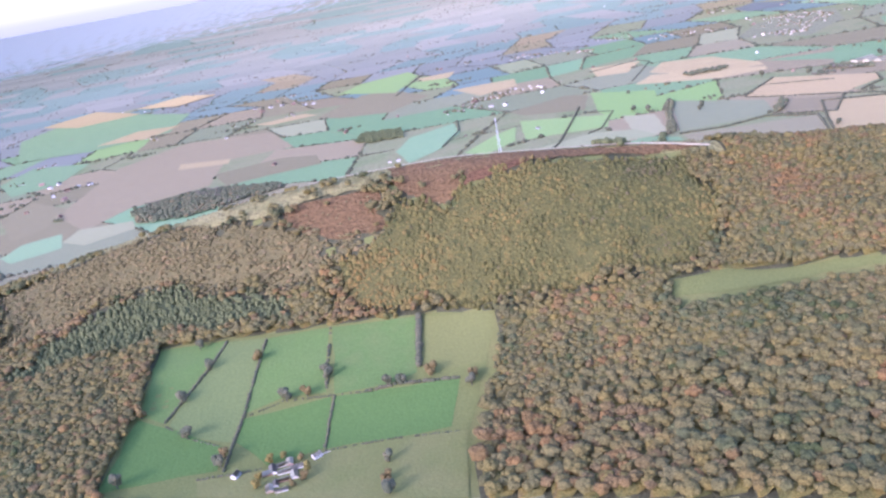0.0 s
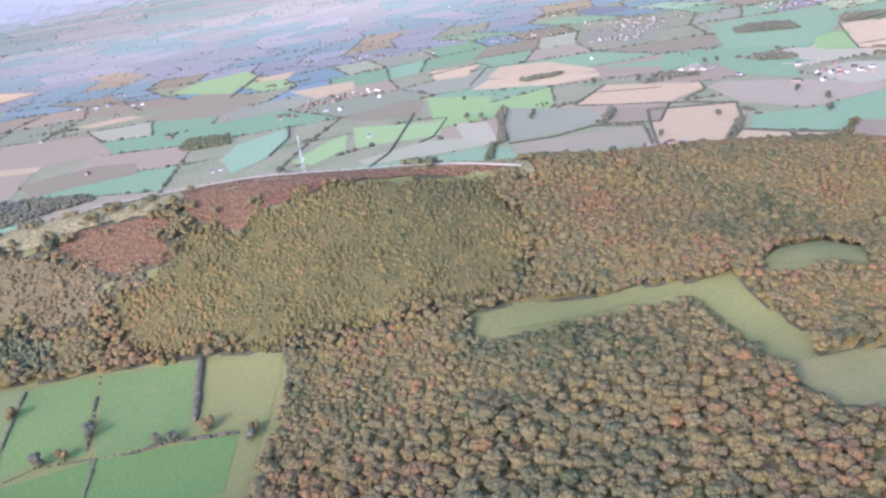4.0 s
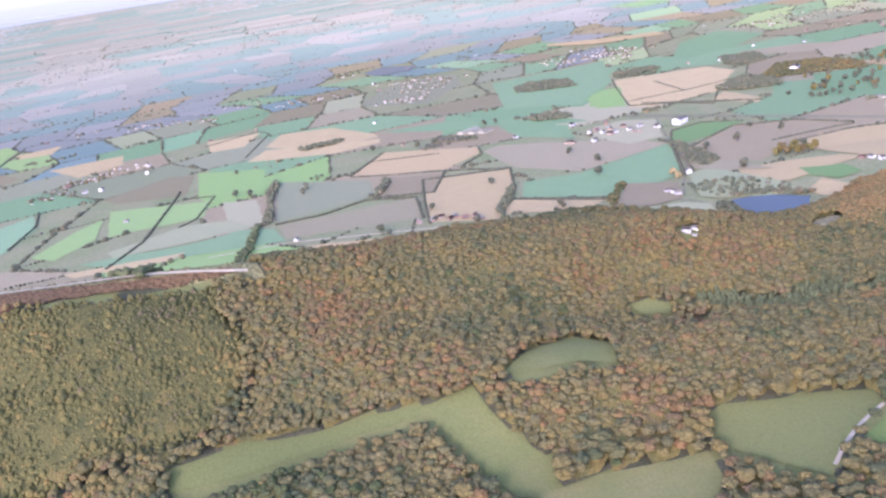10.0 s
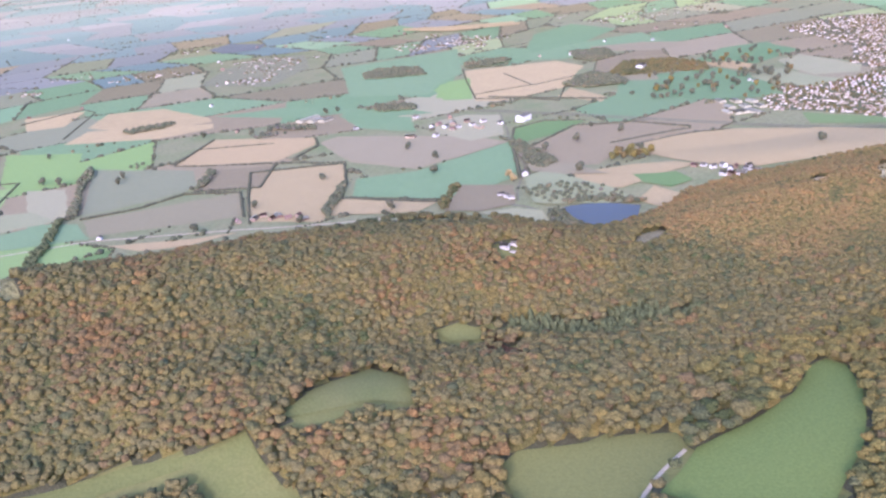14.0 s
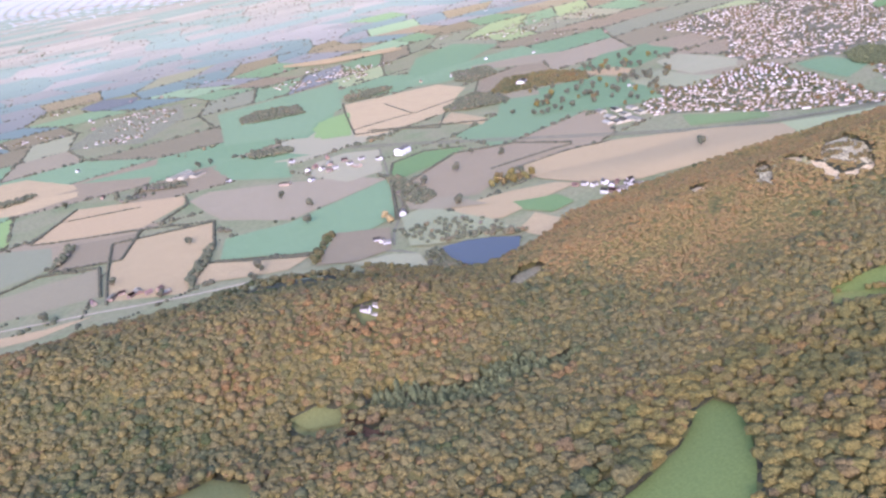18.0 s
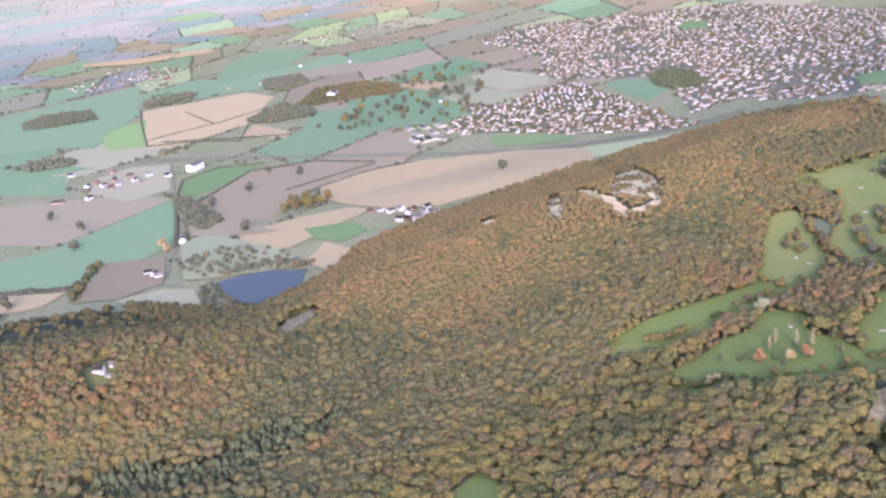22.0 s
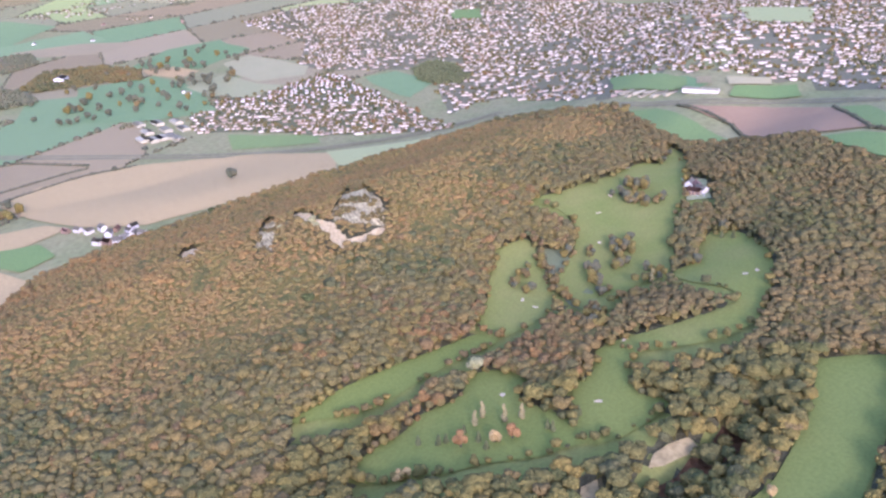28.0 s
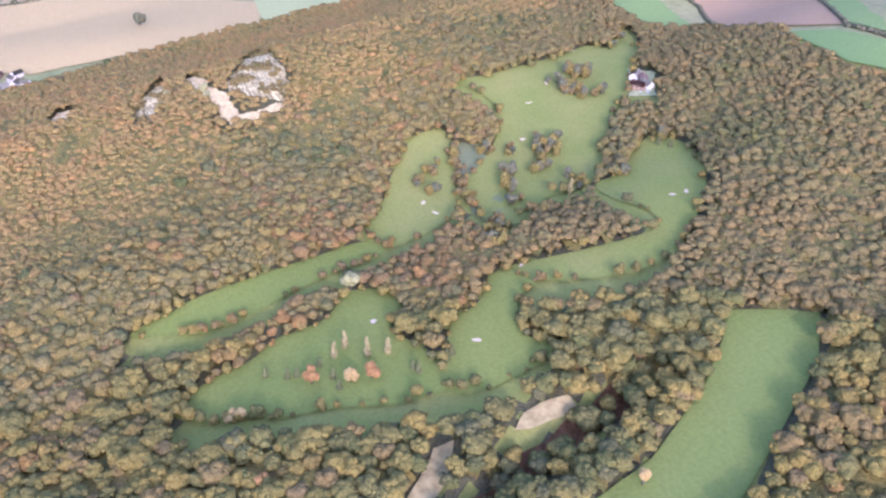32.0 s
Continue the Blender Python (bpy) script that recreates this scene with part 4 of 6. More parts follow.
QUARRY = [ROCK_A, ROCK_B, SCREE_A, SCREE_B]
for outline in QUARRY + [[(1180, 1158), (1205, 1174), (1246, 1184), (1254, 1172), (1228, 1158), (1195, 1148)], [(962, 1155), (995, 1160), (1000, 1185), (965, 1185)]]:
    CLEAR.append(outline)
step = 8.4


def BARE(x, y):
    """The open top of the ridge, west of the woods on its crest."""
    return (x < 430) & (y - crest(x) > -35)


def wooded(X, Y, reach=(0.0, 8.0, 16.0, 22.0)):
    """Where the woods stand: not on open ground, nor close in front of it."""
    ok = inside(WOOD_EDGE, X, Y) & ~BARE(X, Y)
    dx, dy = X - np.interp(X, (-1000, 600, 2300), (-100, 350, 1020)), Y - 330.0
    r = np.hypot(dx, dy) + 1e-6
    for p in CLEAR:
        if min(q[1] for q in p) > 1900:
            continue
        mid = [sum(q[i] for q in p) / len(p) for i in (0, 1)]
        if p in OPEN_HILL or p in SHADED or (mid[1] > crest(mid[0]) + 60 and p is not lake_line and p not in QUARRY):
            lengths = (0.0,)
        else:
            lengths = np.arange(0, 30, 9.0) if p is lake_line else (0.0, 9.0) if p in QUARRY else (0.0, 8.0, 16.0, 24.0, 31.0) if len(p) > 40 else reach
        if p in OPEN_HILL:      # trees stray over the borders of the open hilltop
            ok &= ~inside(p, X + 15 * np.sin(Y / 8.0 + X / 13.0) + 9 * np.sin(X / 5.3), Y + 15 * np.sin(X / 9.0) + 9 * np.sin(Y / 4.7))
            continue
        for back in lengths:
            ok &= ~inside(p, X + dx / r * back, Y + dy / r * back)
    return ok


ground.data.materials.append(M_LITTER)
fx, fy = (GX[:-1, :-1] + GX[1:, 1:]).ravel() / 2, (GY[:-1, :-1] + GY[1:, 1:]).ravel() / 2
for k_ in ("grass", "fairway", "meadow"):
    ground.data.materials.append(FIELD_MAT[k_])
# beyond 8.5 km the ground takes the colour with painted haze
ground.data.materials.append(M_HAZE_GROUND)
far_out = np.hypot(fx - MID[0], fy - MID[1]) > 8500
around = [[(2.2 * x - 1.2 * sum(q[0] for q in p) / len(p), 2.2 * y - 1.2 * sum(q[1] for q in p) / len(p)) for x, y in p] for p in QUARRY]
bald = np.any([inside(p, fx, fy) for p in OPEN_HILL + around], axis=0)
glade = inside(WOOD_EDGE, fx, fy) & ~wooded(fx, fy) & ~bald
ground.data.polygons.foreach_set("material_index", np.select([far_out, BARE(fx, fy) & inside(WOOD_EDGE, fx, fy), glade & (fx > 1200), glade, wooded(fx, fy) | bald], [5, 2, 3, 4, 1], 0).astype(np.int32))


def stand(step, box=(-1000, 2300, 250, 1720)):
    """Places of the trees of the woods, about step metres apart."""
    X, Y = np.meshgrid(np.arange(box[0], box[1], step), np.arange(box[2], box[3], step))
    X = (X + nrng.uniform(-0.55, 0.55, X.shape) * step).ravel()
    Y = (Y + nrng.uniform(-0.55, 0.55, Y.shape) * step).ravel()
    ok = wooded(X, Y) & (~((Y - crest(X) > 150) & (X < 1150)) | (nrng.random(len(X)) < 0.2))
    return X[ok], Y[ok]


def close(X, Y):
    return np.hypot(X - np.clip(X, 0, 1030), Y - 300) < 560


def species(X, Y):
    """Scrub, spruce and larch, with ragged borders between the kinds."""
    U, W = X + 11 * np.sin(Y / 17.0 + 2 * np.sin(X / 23.0)) + nrng.normal(0, 5, X.shape), Y + 11 * np.sin(X / 19.0) + nrng.normal(0, 5, X.shape)
    scrub = inside(SCRUB, U, W)
    spruce = inside(SPRUCE, U, W) | inside(SPRUCE2, U, W)
    return scrub & ~spruce, spruce, inside(LARCH, U, W) & ~scrub & ~spruce


X, Y = stand(5.6)
scrub, spruce, larch = species(X, Y)
size = nrng.uniform(2.7, 3.9, len(X))
m = scrub & (nrng.random(len(X)) < 0.7)
size = size * np.where(nrng.random(len(X)) < 0.2, 1.5, 1.0)
wood("scrub_wood", ROUND, X[m], Y[m], size[m] * 1.1, 0.8, M_SCRUB, "straw and grey-brown birch scrub on the ridge", tall=size[m] * 0.75)
m = spruce
wood("spruce_wood", CONE, X[m], Y[m], size[m] * 1.05, 0.8, M_DARK, "dark green spruce wood on the lower slope", tall=size[m] * 1.1)
gap_filler("spruce_undergrowth", 9.0, (-1000, 1200, 500, 1400), lambda x, y: (inside(SPRUCE, x, y) | inside(SPRUCE2, x, y)) & wooded(x, y), M_DARK, "dark green leafy sheet added between the spruce crowns", 2.4)
m = larch
wood("larch_wood", CONE, X[m], Y[m], size[m] * 1.1, 0.9, M_LARCH, "olive and yellow larch plantation on the hillside", tall=size[m] * 0.85)
gap_filler("larch_undergrowth", 9.0, (-1000, 2300, 250, 1720), lambda x, y: inside(LARCH, x, y) & ~inside(SCRUB, x, y) & wooded(x, y), M_LARCH, "olive leafy sheet added between the larch crowns", 3.8)
gap_filler("scrub_undergrowth", 9.0, (-1000, 700, 500, 1720), lambda x, y: inside(SCRUB, x, y) & wooded(x, y), M_SCRUB, "grey-brown bracken and bramble under the scrub", 1.5)


def strayed(x, y):
    """The place with a wander of some tens of metres, for borders where the kinds of tree mix."""
    u = np.sin(x * 12.9898 + y * 78.233) * 43758.5453
    w = np.sin(x * 39.346 + y * 11.135) * 24634.6345
    return (x + 34 * np.sin(y / 47.0 + np.sin(x / 61.0)) + 75 * (u - np.floor(u) - 0.5), y + 34 * np.sin(x / 53.0) + 75 * (w - np.floor(w) - 0.5))


def EAST(x, y):
    x, y = strayed(x, y)
    return (x > 1480) & (y < 640) | (x > 1900) & (y < 850)


def GOLDEN(x, y):
    return inside(GOLD, *strayed(x, y))


def SOUTH(x, y):
    return strayed(x, y)[0] > 950


def broadleaf(x, y):
    return wooded(x, y) & ~(inside(SCRUB, x, y) | inside(SPRUCE, x, y) | inside(SPRUCE2, x, y) | inside(LARCH, x, y)) & ~((y - crest(x) > 150) & (x < 1150))


for name, gap, low_, high_, flat, rise_, want, protos, mat, words in (
        ("oak_wood", 5.6, 3.2, 4.8, 0.66, 3.0, lambda x, y: GOLDEN(x, y) & ~EAST(x, y), ROUND, M_RUSSET, "golden and russet oak wood over the quarry hill"),
        ("oak_wood", 9.2, 5.4, 8.0, 0.82, 1.75, lambda x, y: close(x, y) & SOUTH(x, y) & ~GOLDEN(x, y), RICH, M_GOLD, "olive and golden autumn oak wood near the golf course"),
        ("beech_wood", 10.0, 5.8, 8.6, 0.82, 1.75, lambda x, y: close(x, y) & ~SOUTH(x, y) & ~GOLDEN(x, y), RICH, M_BEECH, "brown, olive and orange autumn broadleaf wood"),
        ("oak_wood", 6.7, 4.0, 5.9, 0.7, 2.4, lambda x, y: EAST(x, y) & ~close(x, y), ROUND, M_BROWN, "brown late-autumn oak wood east of the golf course"),
        ("mixed_wood", 6.4, 4.2, 6.2, 0.85, 1.75, lambda x, y: ~close(x, y) & ~GOLDEN(x, y) & ~EAST(x, y), ROUND, M_BEECH, "brown and grey-green autumn wood on the long slope")):
    X, Y = stand(gap)
    m = want(X, Y) & ~np.any(species(X, Y), axis=0)
    X, Y = X[m], Y[m]
    size = nrng.uniform(low_, high_, len(X)) * np.clip(np.exp(nrng.normal(0, 0.2, len(X))), 0.6, 1.45)
    wood(name, protos, X, Y, size, rise_, mat, words, tall=size * flat)
# sheet near crown height, added so the gaps between crowns are less dark
gap_filler("undergrowth", 9.0, (-1000, 2300, 250, 1720), broadleaf, M_GOLD, "leafy sheet added to fill the gaps between the crowns", 7.9)

# Hedges and hedgerow trees of the far plain.
hx, hy = [], []
for a, b in hedge_runs:
    if rng.random() < 0.9:
        n = int(math.dist(a, b) / (8 if a[1] < 4500 else 13))
        for k in range(n):
            if rng.random() < 0.8:
                hx.append(a[0] + (b[0] - a[0]) * k / n + rng.uniform(-2, 2)), hy.append(a[1] + (b[1] - a[1]) * k / n + rng.uniform(-2, 2))
hx, hy = np.array(hx), np.array(hy)
keep = np.ones(len(hx), bool)
for p in CLEAR:
    keep &= ~inside(p, hx, hy)
hx, hy = hx[keep], hy[keep]
hs = np.where(nrng.random(len(hx)) < 0.17, nrng.uniform(5, 8, len(hx)), nrng.uniform(2.0, 3.6, len(hx)))
TINY = [trimmed(*blob(60 + s, 0.9, 0.2, 1), -0.5) for s in range(3)]
SPECK = [blob(60 + s, 0.9, 0.25, 0) for s in range(4)]
wood("hedgerow", SPECK, hx, hy, hs, 0.6, M_HEDGE, "dark hedgerows with trees between the fields", "hedge")

# Spinneys and lone trees scattered over the plain.
sx_, sy_ = [], []
for k in range(170):
    x, y = rng.uniform(-2600, 4200), 1750 + 3600 * rng.random() ** 1.3
    spread = rng.uniform(8, 55)
    for i in range(rng.randint(2, 22)):
        sx_.append(x + rng.gauss(0, spread)), sy_.append(y + rng.gauss(0, spread * 0.35))
for k in range(260):        # farther out, long belts of trees
    x, y = rng.uniform(-5200, 6000), rng.uniform(3900, 8200)
    for i in range(rng.randint(6, 26)):
        sx_.append(x + rng.gauss(0, 90)), sy_.append(y + rng.gauss(0, 22))
sx_, sy_ = np.array(sx_), np.array(sy_)
m = ~taken(sx_, sy_) & (sy_ > crest(sx_) + 350)
wood("spinney", TINY, sx_[m], sy_[m], nrng.uniform(2.5, 6.5, m.sum()), 0.7, M_COPSE, "small clumps of trees scattered over the plain", "trees")

# ---- town ----
TOWN = [[(2623, 1888), (2865, 2061), (2984, 2300), (3061, 2486), (3400, 2500), (3899, 1962), (3699, 1095), (3681, 501), (3221, 440), (2351, 437), (2426, 616),
         (2509, 643), (2466, 688), (2500, 795), (2477, 837), (2499, 960), (2383, 923), (2359, 964), (2470, 1106), (2541, 1244), (2480, 1288), (2382, 1292),
         (2590, 1452), (2666, 1415), (2824, 1544), (2815, 1621), (2698, 1606), (2657, 1708), (2617, 1777)]]
ROWS_AT = 2.15      # bearing of the house rows, turned so that long walls face the camera
bx, by = [], []
for town in TOWN:
    xs, ys = [p[0] for p in town], [p[1] for p in town]
    mx, my, far_ = (min(xs) + max(xs)) / 2, (min(ys) + max(ys)) / 2, 0.5 * math.dist((min(xs), min(ys)), (max(xs), max(ys)))
    U, W = np.meshgrid(np.arange(-far_, far_, 13.0), np.arange(-far_, far_, 21.0))
    U, W = U.ravel() + nrng.uniform(-2.5, 2.5, U.size), W.ravel() + nrng.uniform(-2.5, 2.5, U.size)
    U, W = U + 14 * np.sin(W / 60.0), W + 26 * np.sin(U / 170.0 + 1.0) + 9 * np.sin(U / 48.0 + W / 200.0)
    X, Y = mx + U * math.cos(ROWS_AT) - W * math.sin(ROWS_AT), my + U * math.sin(ROWS_AT) + W * math.cos(ROWS_AT)
    m = inside(town, X, Y) & (nrng.random(X.size) > 0.47 + 0.3 * np.sin(X / 95.0 + 1.0) * np.sin(Y / 70.0)) & ~taken(X, Y)
    bx.append(X[m]), by.append(Y[m])
    ob = part("town_ground", drape(town, 60.0, 0.47), FIELD_MAT["urban"])
    tagged(ob, "gardens, drives and streets between the houses of the town", "gardens", "", "structure")
suburb = [(2164, 1799), (2280, 1835), (2374, 1797), (2458, 1776), (2587, 1770), (2586, 1718), (2534, 1645), (2480, 1541), (2430, 1446), (2361, 1344), (2300, 1239), (2264, 1216), (2232, 1304), (2162, 1456), (2158, 1506), (2122, 1612), (2076, 1688)]
tagged(part("town_ground", drape(suburb, 60.0, 0.48), FIELD_MAT["urban"]), "gardens and streets of the suburb", "gardens", "", "structure")
U, W = np.meshgrid(np.arange(-460, 460, 12.0), np.arange(-460, 460, 21.0))
U, W = U.ravel() + nrng.uniform(-1.5, 1.5, U.size), W.ravel() + nrng.uniform(-1.5, 1.5, U.size)
U, W = U + 10 * np.sin(W / 60.0), W + 22 * np.sin(U / 150.0 + 1.0)
U, W = 2320 + U * math.cos(ROWS_AT) - W * math.sin(ROWS_AT), 1530 + U * math.sin(ROWS_AT) + W * math.cos(ROWS_AT)
m = inside(suburb, U, W) & (nrng.random(U.size) > 0.25) & ~taken(U, W)
U, W = U[m], W[m]
bx.append(U[170:]), by.append(W[170:])
HX, HY = U[:170], W[:170]         # the nearest stand as houses of their own
for far_village in ([(2785, 4752), (2757, 4496), (2873, 4509), (2819, 4229), (2301, 3459), (2279, 3339), (2238, 3194), (2260, 3380), (2330, 3370), (2390, 3330), (2250, 3300), (3000, 3290), (3080, 3330), (3180, 3340), (3280, 3290), (3350, 3200), (3150, 3150), (2060, 3461), (2071, 3353), (2135, 3349), (2913, 3284), (2970, 3209), (3016, 3123)],
                    [(1450, 3500), (1510, 3600), (1560, 3480), (1420, 3330), (1380, 3260), (1600, 3620), (1650, 3560), (1500, 3420), (1330, 3300), (1560, 3690)],
                    [(720, 3784), (567, 3895), (505, 3951), (936, 3994), (1058, 3747), (1155, 3752), (499, 5154), (928, 5638), (1236, 6421), (1652, 5890), (170, 2918), (270, 3064), (224, 3055), (410, 3116)]):
    for x, y in far_village:
        k = rng.randint(7, 14)
        bx.append(np.array([rng.gauss(x, 45) for i in range(k)])), by.append(np.array([rng.gauss(y, 22) for i in range(k)]))
for k in range(90):         # farms and hamlets of the far plain
    x, y = rng.uniform(-4200, 5200), rng.uniform(2900, 7800)
    if not taken(x, y):
        bx.append(np.array([rng.gauss(x, 30) for i in range(5)])), by.append(np.array([rng.gauss(y, 25) for i in range(5)]))
bx, by = np.concatenate(bx), np.concatenate(by)
n = len(bx)
L, W, H = nrng.uniform(3.4, 6.4, n) * np.where(nrng.random(n) < 0.08, 2.2, 1.0), nrng.uniform(2.4, 3.2, n), nrng.uniform(2.4, 3.8, n)
th = ROWS_AT + 0.3 * np.sin(bx / 210.0 + by / 160.0) + np.where(nrng.random(n) < 0.12, 1.57, 0)
c, s = np.cos(th), np.sin(th)


def corners_of(L, W, z):
    return [np.stack([bx + c * sx * L - s * sy * W, by + s * sx * L + c * sy * W, z], -1) for sx, sy in ((-1, -1), (1, -1), (1, 1), (-1, 1))]


g = relief(bx, by)
low, top = corners_of(L, W, g - 1), corners_of(L, W, g + H)
V = np.stack(low + top, 1)
F = np.array([[0, 1, 5, 4], [1, 2, 6, 5], [2, 3, 7, 6], [3, 0, 4, 7]])
walls = mesh_of("town_houses", settle(*V.reshape(-1, 3).T), (F[None] + (np.arange(n) * 8)[:, None, None]).reshape(-1, 4), M_TOWN_WALL)
tagged(new("town_houses", walls), "white and brick houses of the town", "houses", "", "stuff")
eave = corners_of(L + 0.4, W + 0.4, g + H + 0.05)
ridge = [np.stack([bx + c * sx * L, by + s * sx * L, g + H + 1.5], -1) for sx in (-1, 1)]
V = np.stack(eave + ridge, 1)
F = np.array([[0, 1, 5, 4], [2, 3, 4, 5], [1, 2, 5, 5], [3, 0, 4, 4]])
V = V.reshape(-1, 3)
Ft = np.array([[0, 1, 5], [0, 5, 4], [2, 3, 4], [2, 4, 5], [1, 2, 5], [3, 0, 4]])
roofs = mesh_of("town_roofs", settle(*V.T), (Ft[None] + (np.arange(n) * 6)[:, None, None]).reshape(-1, 3), M_TOWN_ROOF)
tagged(new("town_roofs", roofs), "grey and red gabled roofs of the town", "roofs", "", "stuff")

# Garden and street trees between the houses.
tx, ty = np.concatenate([bx + nrng.uniform(-9, 9, n), bx + nrng.uniform(-7, 7, n)]), np.concatenate([by + 14 + nrng.uniform(-6, 6, n), by - 10 + nrng.uniform(-5, 5, n)])
m = nrng.random(len(tx)) < 0.72
wood("town_trees", SPECK, tx[m], ty[m], nrng.uniform(2.2, 5.0, m.sum()), 0.8, M_BEECH, "brown and green garden trees of the town", "trees")

# ---- single trees ----
def crown_mesh(name, seed, mat, kind="round"):
    """A crown of several leaf masses of different size about the stem, unit radius."""
    r = random.Random(seed)
    bm = bmesh.new()
    lumps = {"round": 9, "poplar": 9, "cone": 8}[kind]
    for k in range(lumps):
        if kind == "round":
            a, d, z, s = r.uniform(0, 6.28), r.uniform(0.15, 0.62), r.uniform(0.75, 1.75), r.uniform(0.32, 0.55)
        elif kind == "poplar":
            a, d, z, s = r.uniform(0, 6.28), r.uniform(0.02, 0.22), 0.7 + 0.36 * k, 0.62 - 0.035 * k
        else:
            a, d, z, s = r.uniform(0, 6.28), r.uniform(0.0, 0.1), 0.45 + 0.3 * k, 0.72 * (1 - k / 9.0) + 0.06
        n0 = len(bm.verts)
        bmesh.ops.create_icosphere(bm, subdivisions=2 if kind == "round" else 1, radius=s)
        bm.verts.ensure_lookup_table()
        for v in bm.verts[n0:]:
            v.co = v.co * (1 + r.uniform(-0.2, 0.2)) + Vector((d * math.cos(a), d * math.sin(a), z))
    me = bpy.data.meshes.new(name)
    bm.to_mesh(me)
    bm.free()
    me.materials.append(mat)
    me.attributes.new("tone", "FLOAT", "POINT").data.foreach_set("value", np.full(len(me.vertices), 0.35 + 0.5 * (seed * 0.37 % 1), np.float32))
    return me


def stem_mesh():
    bm = bmesh.new()
    bmesh.ops.create_cone(bm, cap_ends=True, segments=7, radius1=0.1, radius2=0.05, depth=1.4, matrix=Matrix.Translation((0, 0, 0.6)))
    for k in range(4):
        a = k * 1.6 + 0.4
        m = Matrix.Translation((0.22 * math.cos(a), 0.22 * math.sin(a), 1.05)) @ Euler((0.5 * -math.sin(a), 0.5 * math.cos(a), 0)).to_matrix().to_4x4()
        bmesh.ops.create_cone(bm, cap_ends=True, segments=5, radius1=0.045, radius2=0.015, depth=0.8, matrix=m)
    me = bpy.data.meshes.new("trunk")
    bm.to_mesh(me)
    bm.free()
    me.materials.append(M_BARK)
    return me


STEM = stem_mesh()
TREE_KINDS = {
    "oak": ([crown_mesh("crown", s, M_HEDGE) for s in (1, 2, 3)], "dark green oak standing alone in the grass"),
    "autumn": ([crown_mesh("crown", s, M_GOLD) for s in (4, 5, 6)], "golden-brown autumn tree with a rounded crown"),
    "red": ([crown_mesh("crown", s, M_RED) for s in (7, 8)], "orange-red maple tree on the golf course"),
    "yellow": ([crown_mesh("crown", s, M_YELLOW) for s in (9, 10)], "bright yellow autumn tree on the grass"),
    "lime": ([crown_mesh("crown", s, M_LIME) for s in (11,)], "pale green lime tree on the fairway"),
    "poplar": ([crown_mesh("crown", s, M_POPLAR, "poplar") for s in (12, 13)], "tall thin pale poplar on the fairway"),
    "conifer": ([crown_mesh("crown", s, M_DARK, "cone") for s in (14, 15)], "small dark conifer on the fairway"),
}
tree_count = 0


def tree(kind, x, y, radius, group="field trees"):
    """A tree of its own: trunk and crown, with a crown of the given radius."""
    global tree_count
    tree_count += 1
    crowns, words = TREE_KINDS[kind]
    base = new("tree")
    tagged(base, words, "tree", group)
    for name, me in (("trunk", STEM), ("crown", crowns[tree_count % len(crowns)])):
        new(name, me).parent = base
    p = settle(x, y, relief(x, y))
    radius *= float(drawn_in(x, y))
    base.matrix_basis = pose(*p, 0, 0, tree_count * 67.0 % 360) @ Matrix.Diagonal((radius, radius, radius * (0.85 + 0.3 * (tree_count * 0.37 % 1)), 1))
    return base


for k, (x, y) in enumerate([(-247, 1030), (-307, 1032), (-330, 969), (-373, 946), (-332, 1095), (-312, 895), (-265, 851), (-266, 834), (-207, 944), (-183, 946), (-164, 984), (-159, 970), (-39, 946), (-74, 942), (-90, 942), (8, 928), (4, 915), (-91, 798), (-93, 762), (-91, 738), (-365, 812)]):
    tree("oak" if k % 3 else "autumn", x, y, rng.uniform(6.0, 8.5), "pasture trees")
for x, y in [(1407, 673), (1419, 673), (1418, 652), (1427, 641), (1692, 628)]:
    tree("poplar", x, y, 4.4, "golf course poplars")
for x, y in [(1376, 668), (1400, 635), (1282, 627)]:
    tree("red", x, y, 6.5, "golf course maples")
for x, y in [(1322, 692), (1325, 685), (1391, 646), (1343, 747), (1530, 643), (1399, 440)]:
    tree("yellow", x, y, 5.6, "golf course maples")
for k in range(16):
    tree("yellow" if k % 3 else "lime", 1632 + rng.uniform(-14, 14) + k * 0.5, 1040 + rng.uniform(-26, 26) + k * 1.5, rng.uniform(3.5, 5.5), "yellow trees below the quarry")
tree("lime", *[(1482, 716)][0], 8.0, "golf course trees")
for x, y in [(1368, 703), (1373, 687), (1378, 683), (1388, 659), (1381, 648), (1421, 615), (1420, 610), (1394, 676), (1809, 591), (1806, 578), (1446, 599), (1439, 599)]:
    tree("conifer", x, y, 3.6, "golf course conifers")
for poly_ in ([(1767, 703), (1785, 687), (1737, 661), (1723, 678)], [(1713, 710), (1717, 702), (1647, 661), (1649, 671)], [(1888, 754), (1897, 734), (1883, 703), (1873, 722)],
              [(1927, 745), (1942, 727), (1918, 716), (1908, 736)], [(1690, 748), (1699, 734), (1643, 699), (1650, 719)], [(1620, 670), (1620, 650), (1558, 622), (1578, 649)]):
    xs, ys = [p[0] for p in poly_], [p[1] for p in poly_]
    for k in range(30):
        x, y = rng.uniform(min(xs), max(xs)), rng.uniform(min(ys), max(ys))
        if inside(poly_, x, y):
            tree("autumn" if k % 3 else "oak", x, y, rng.uniform(4.0, 6.5), "golf course trees")
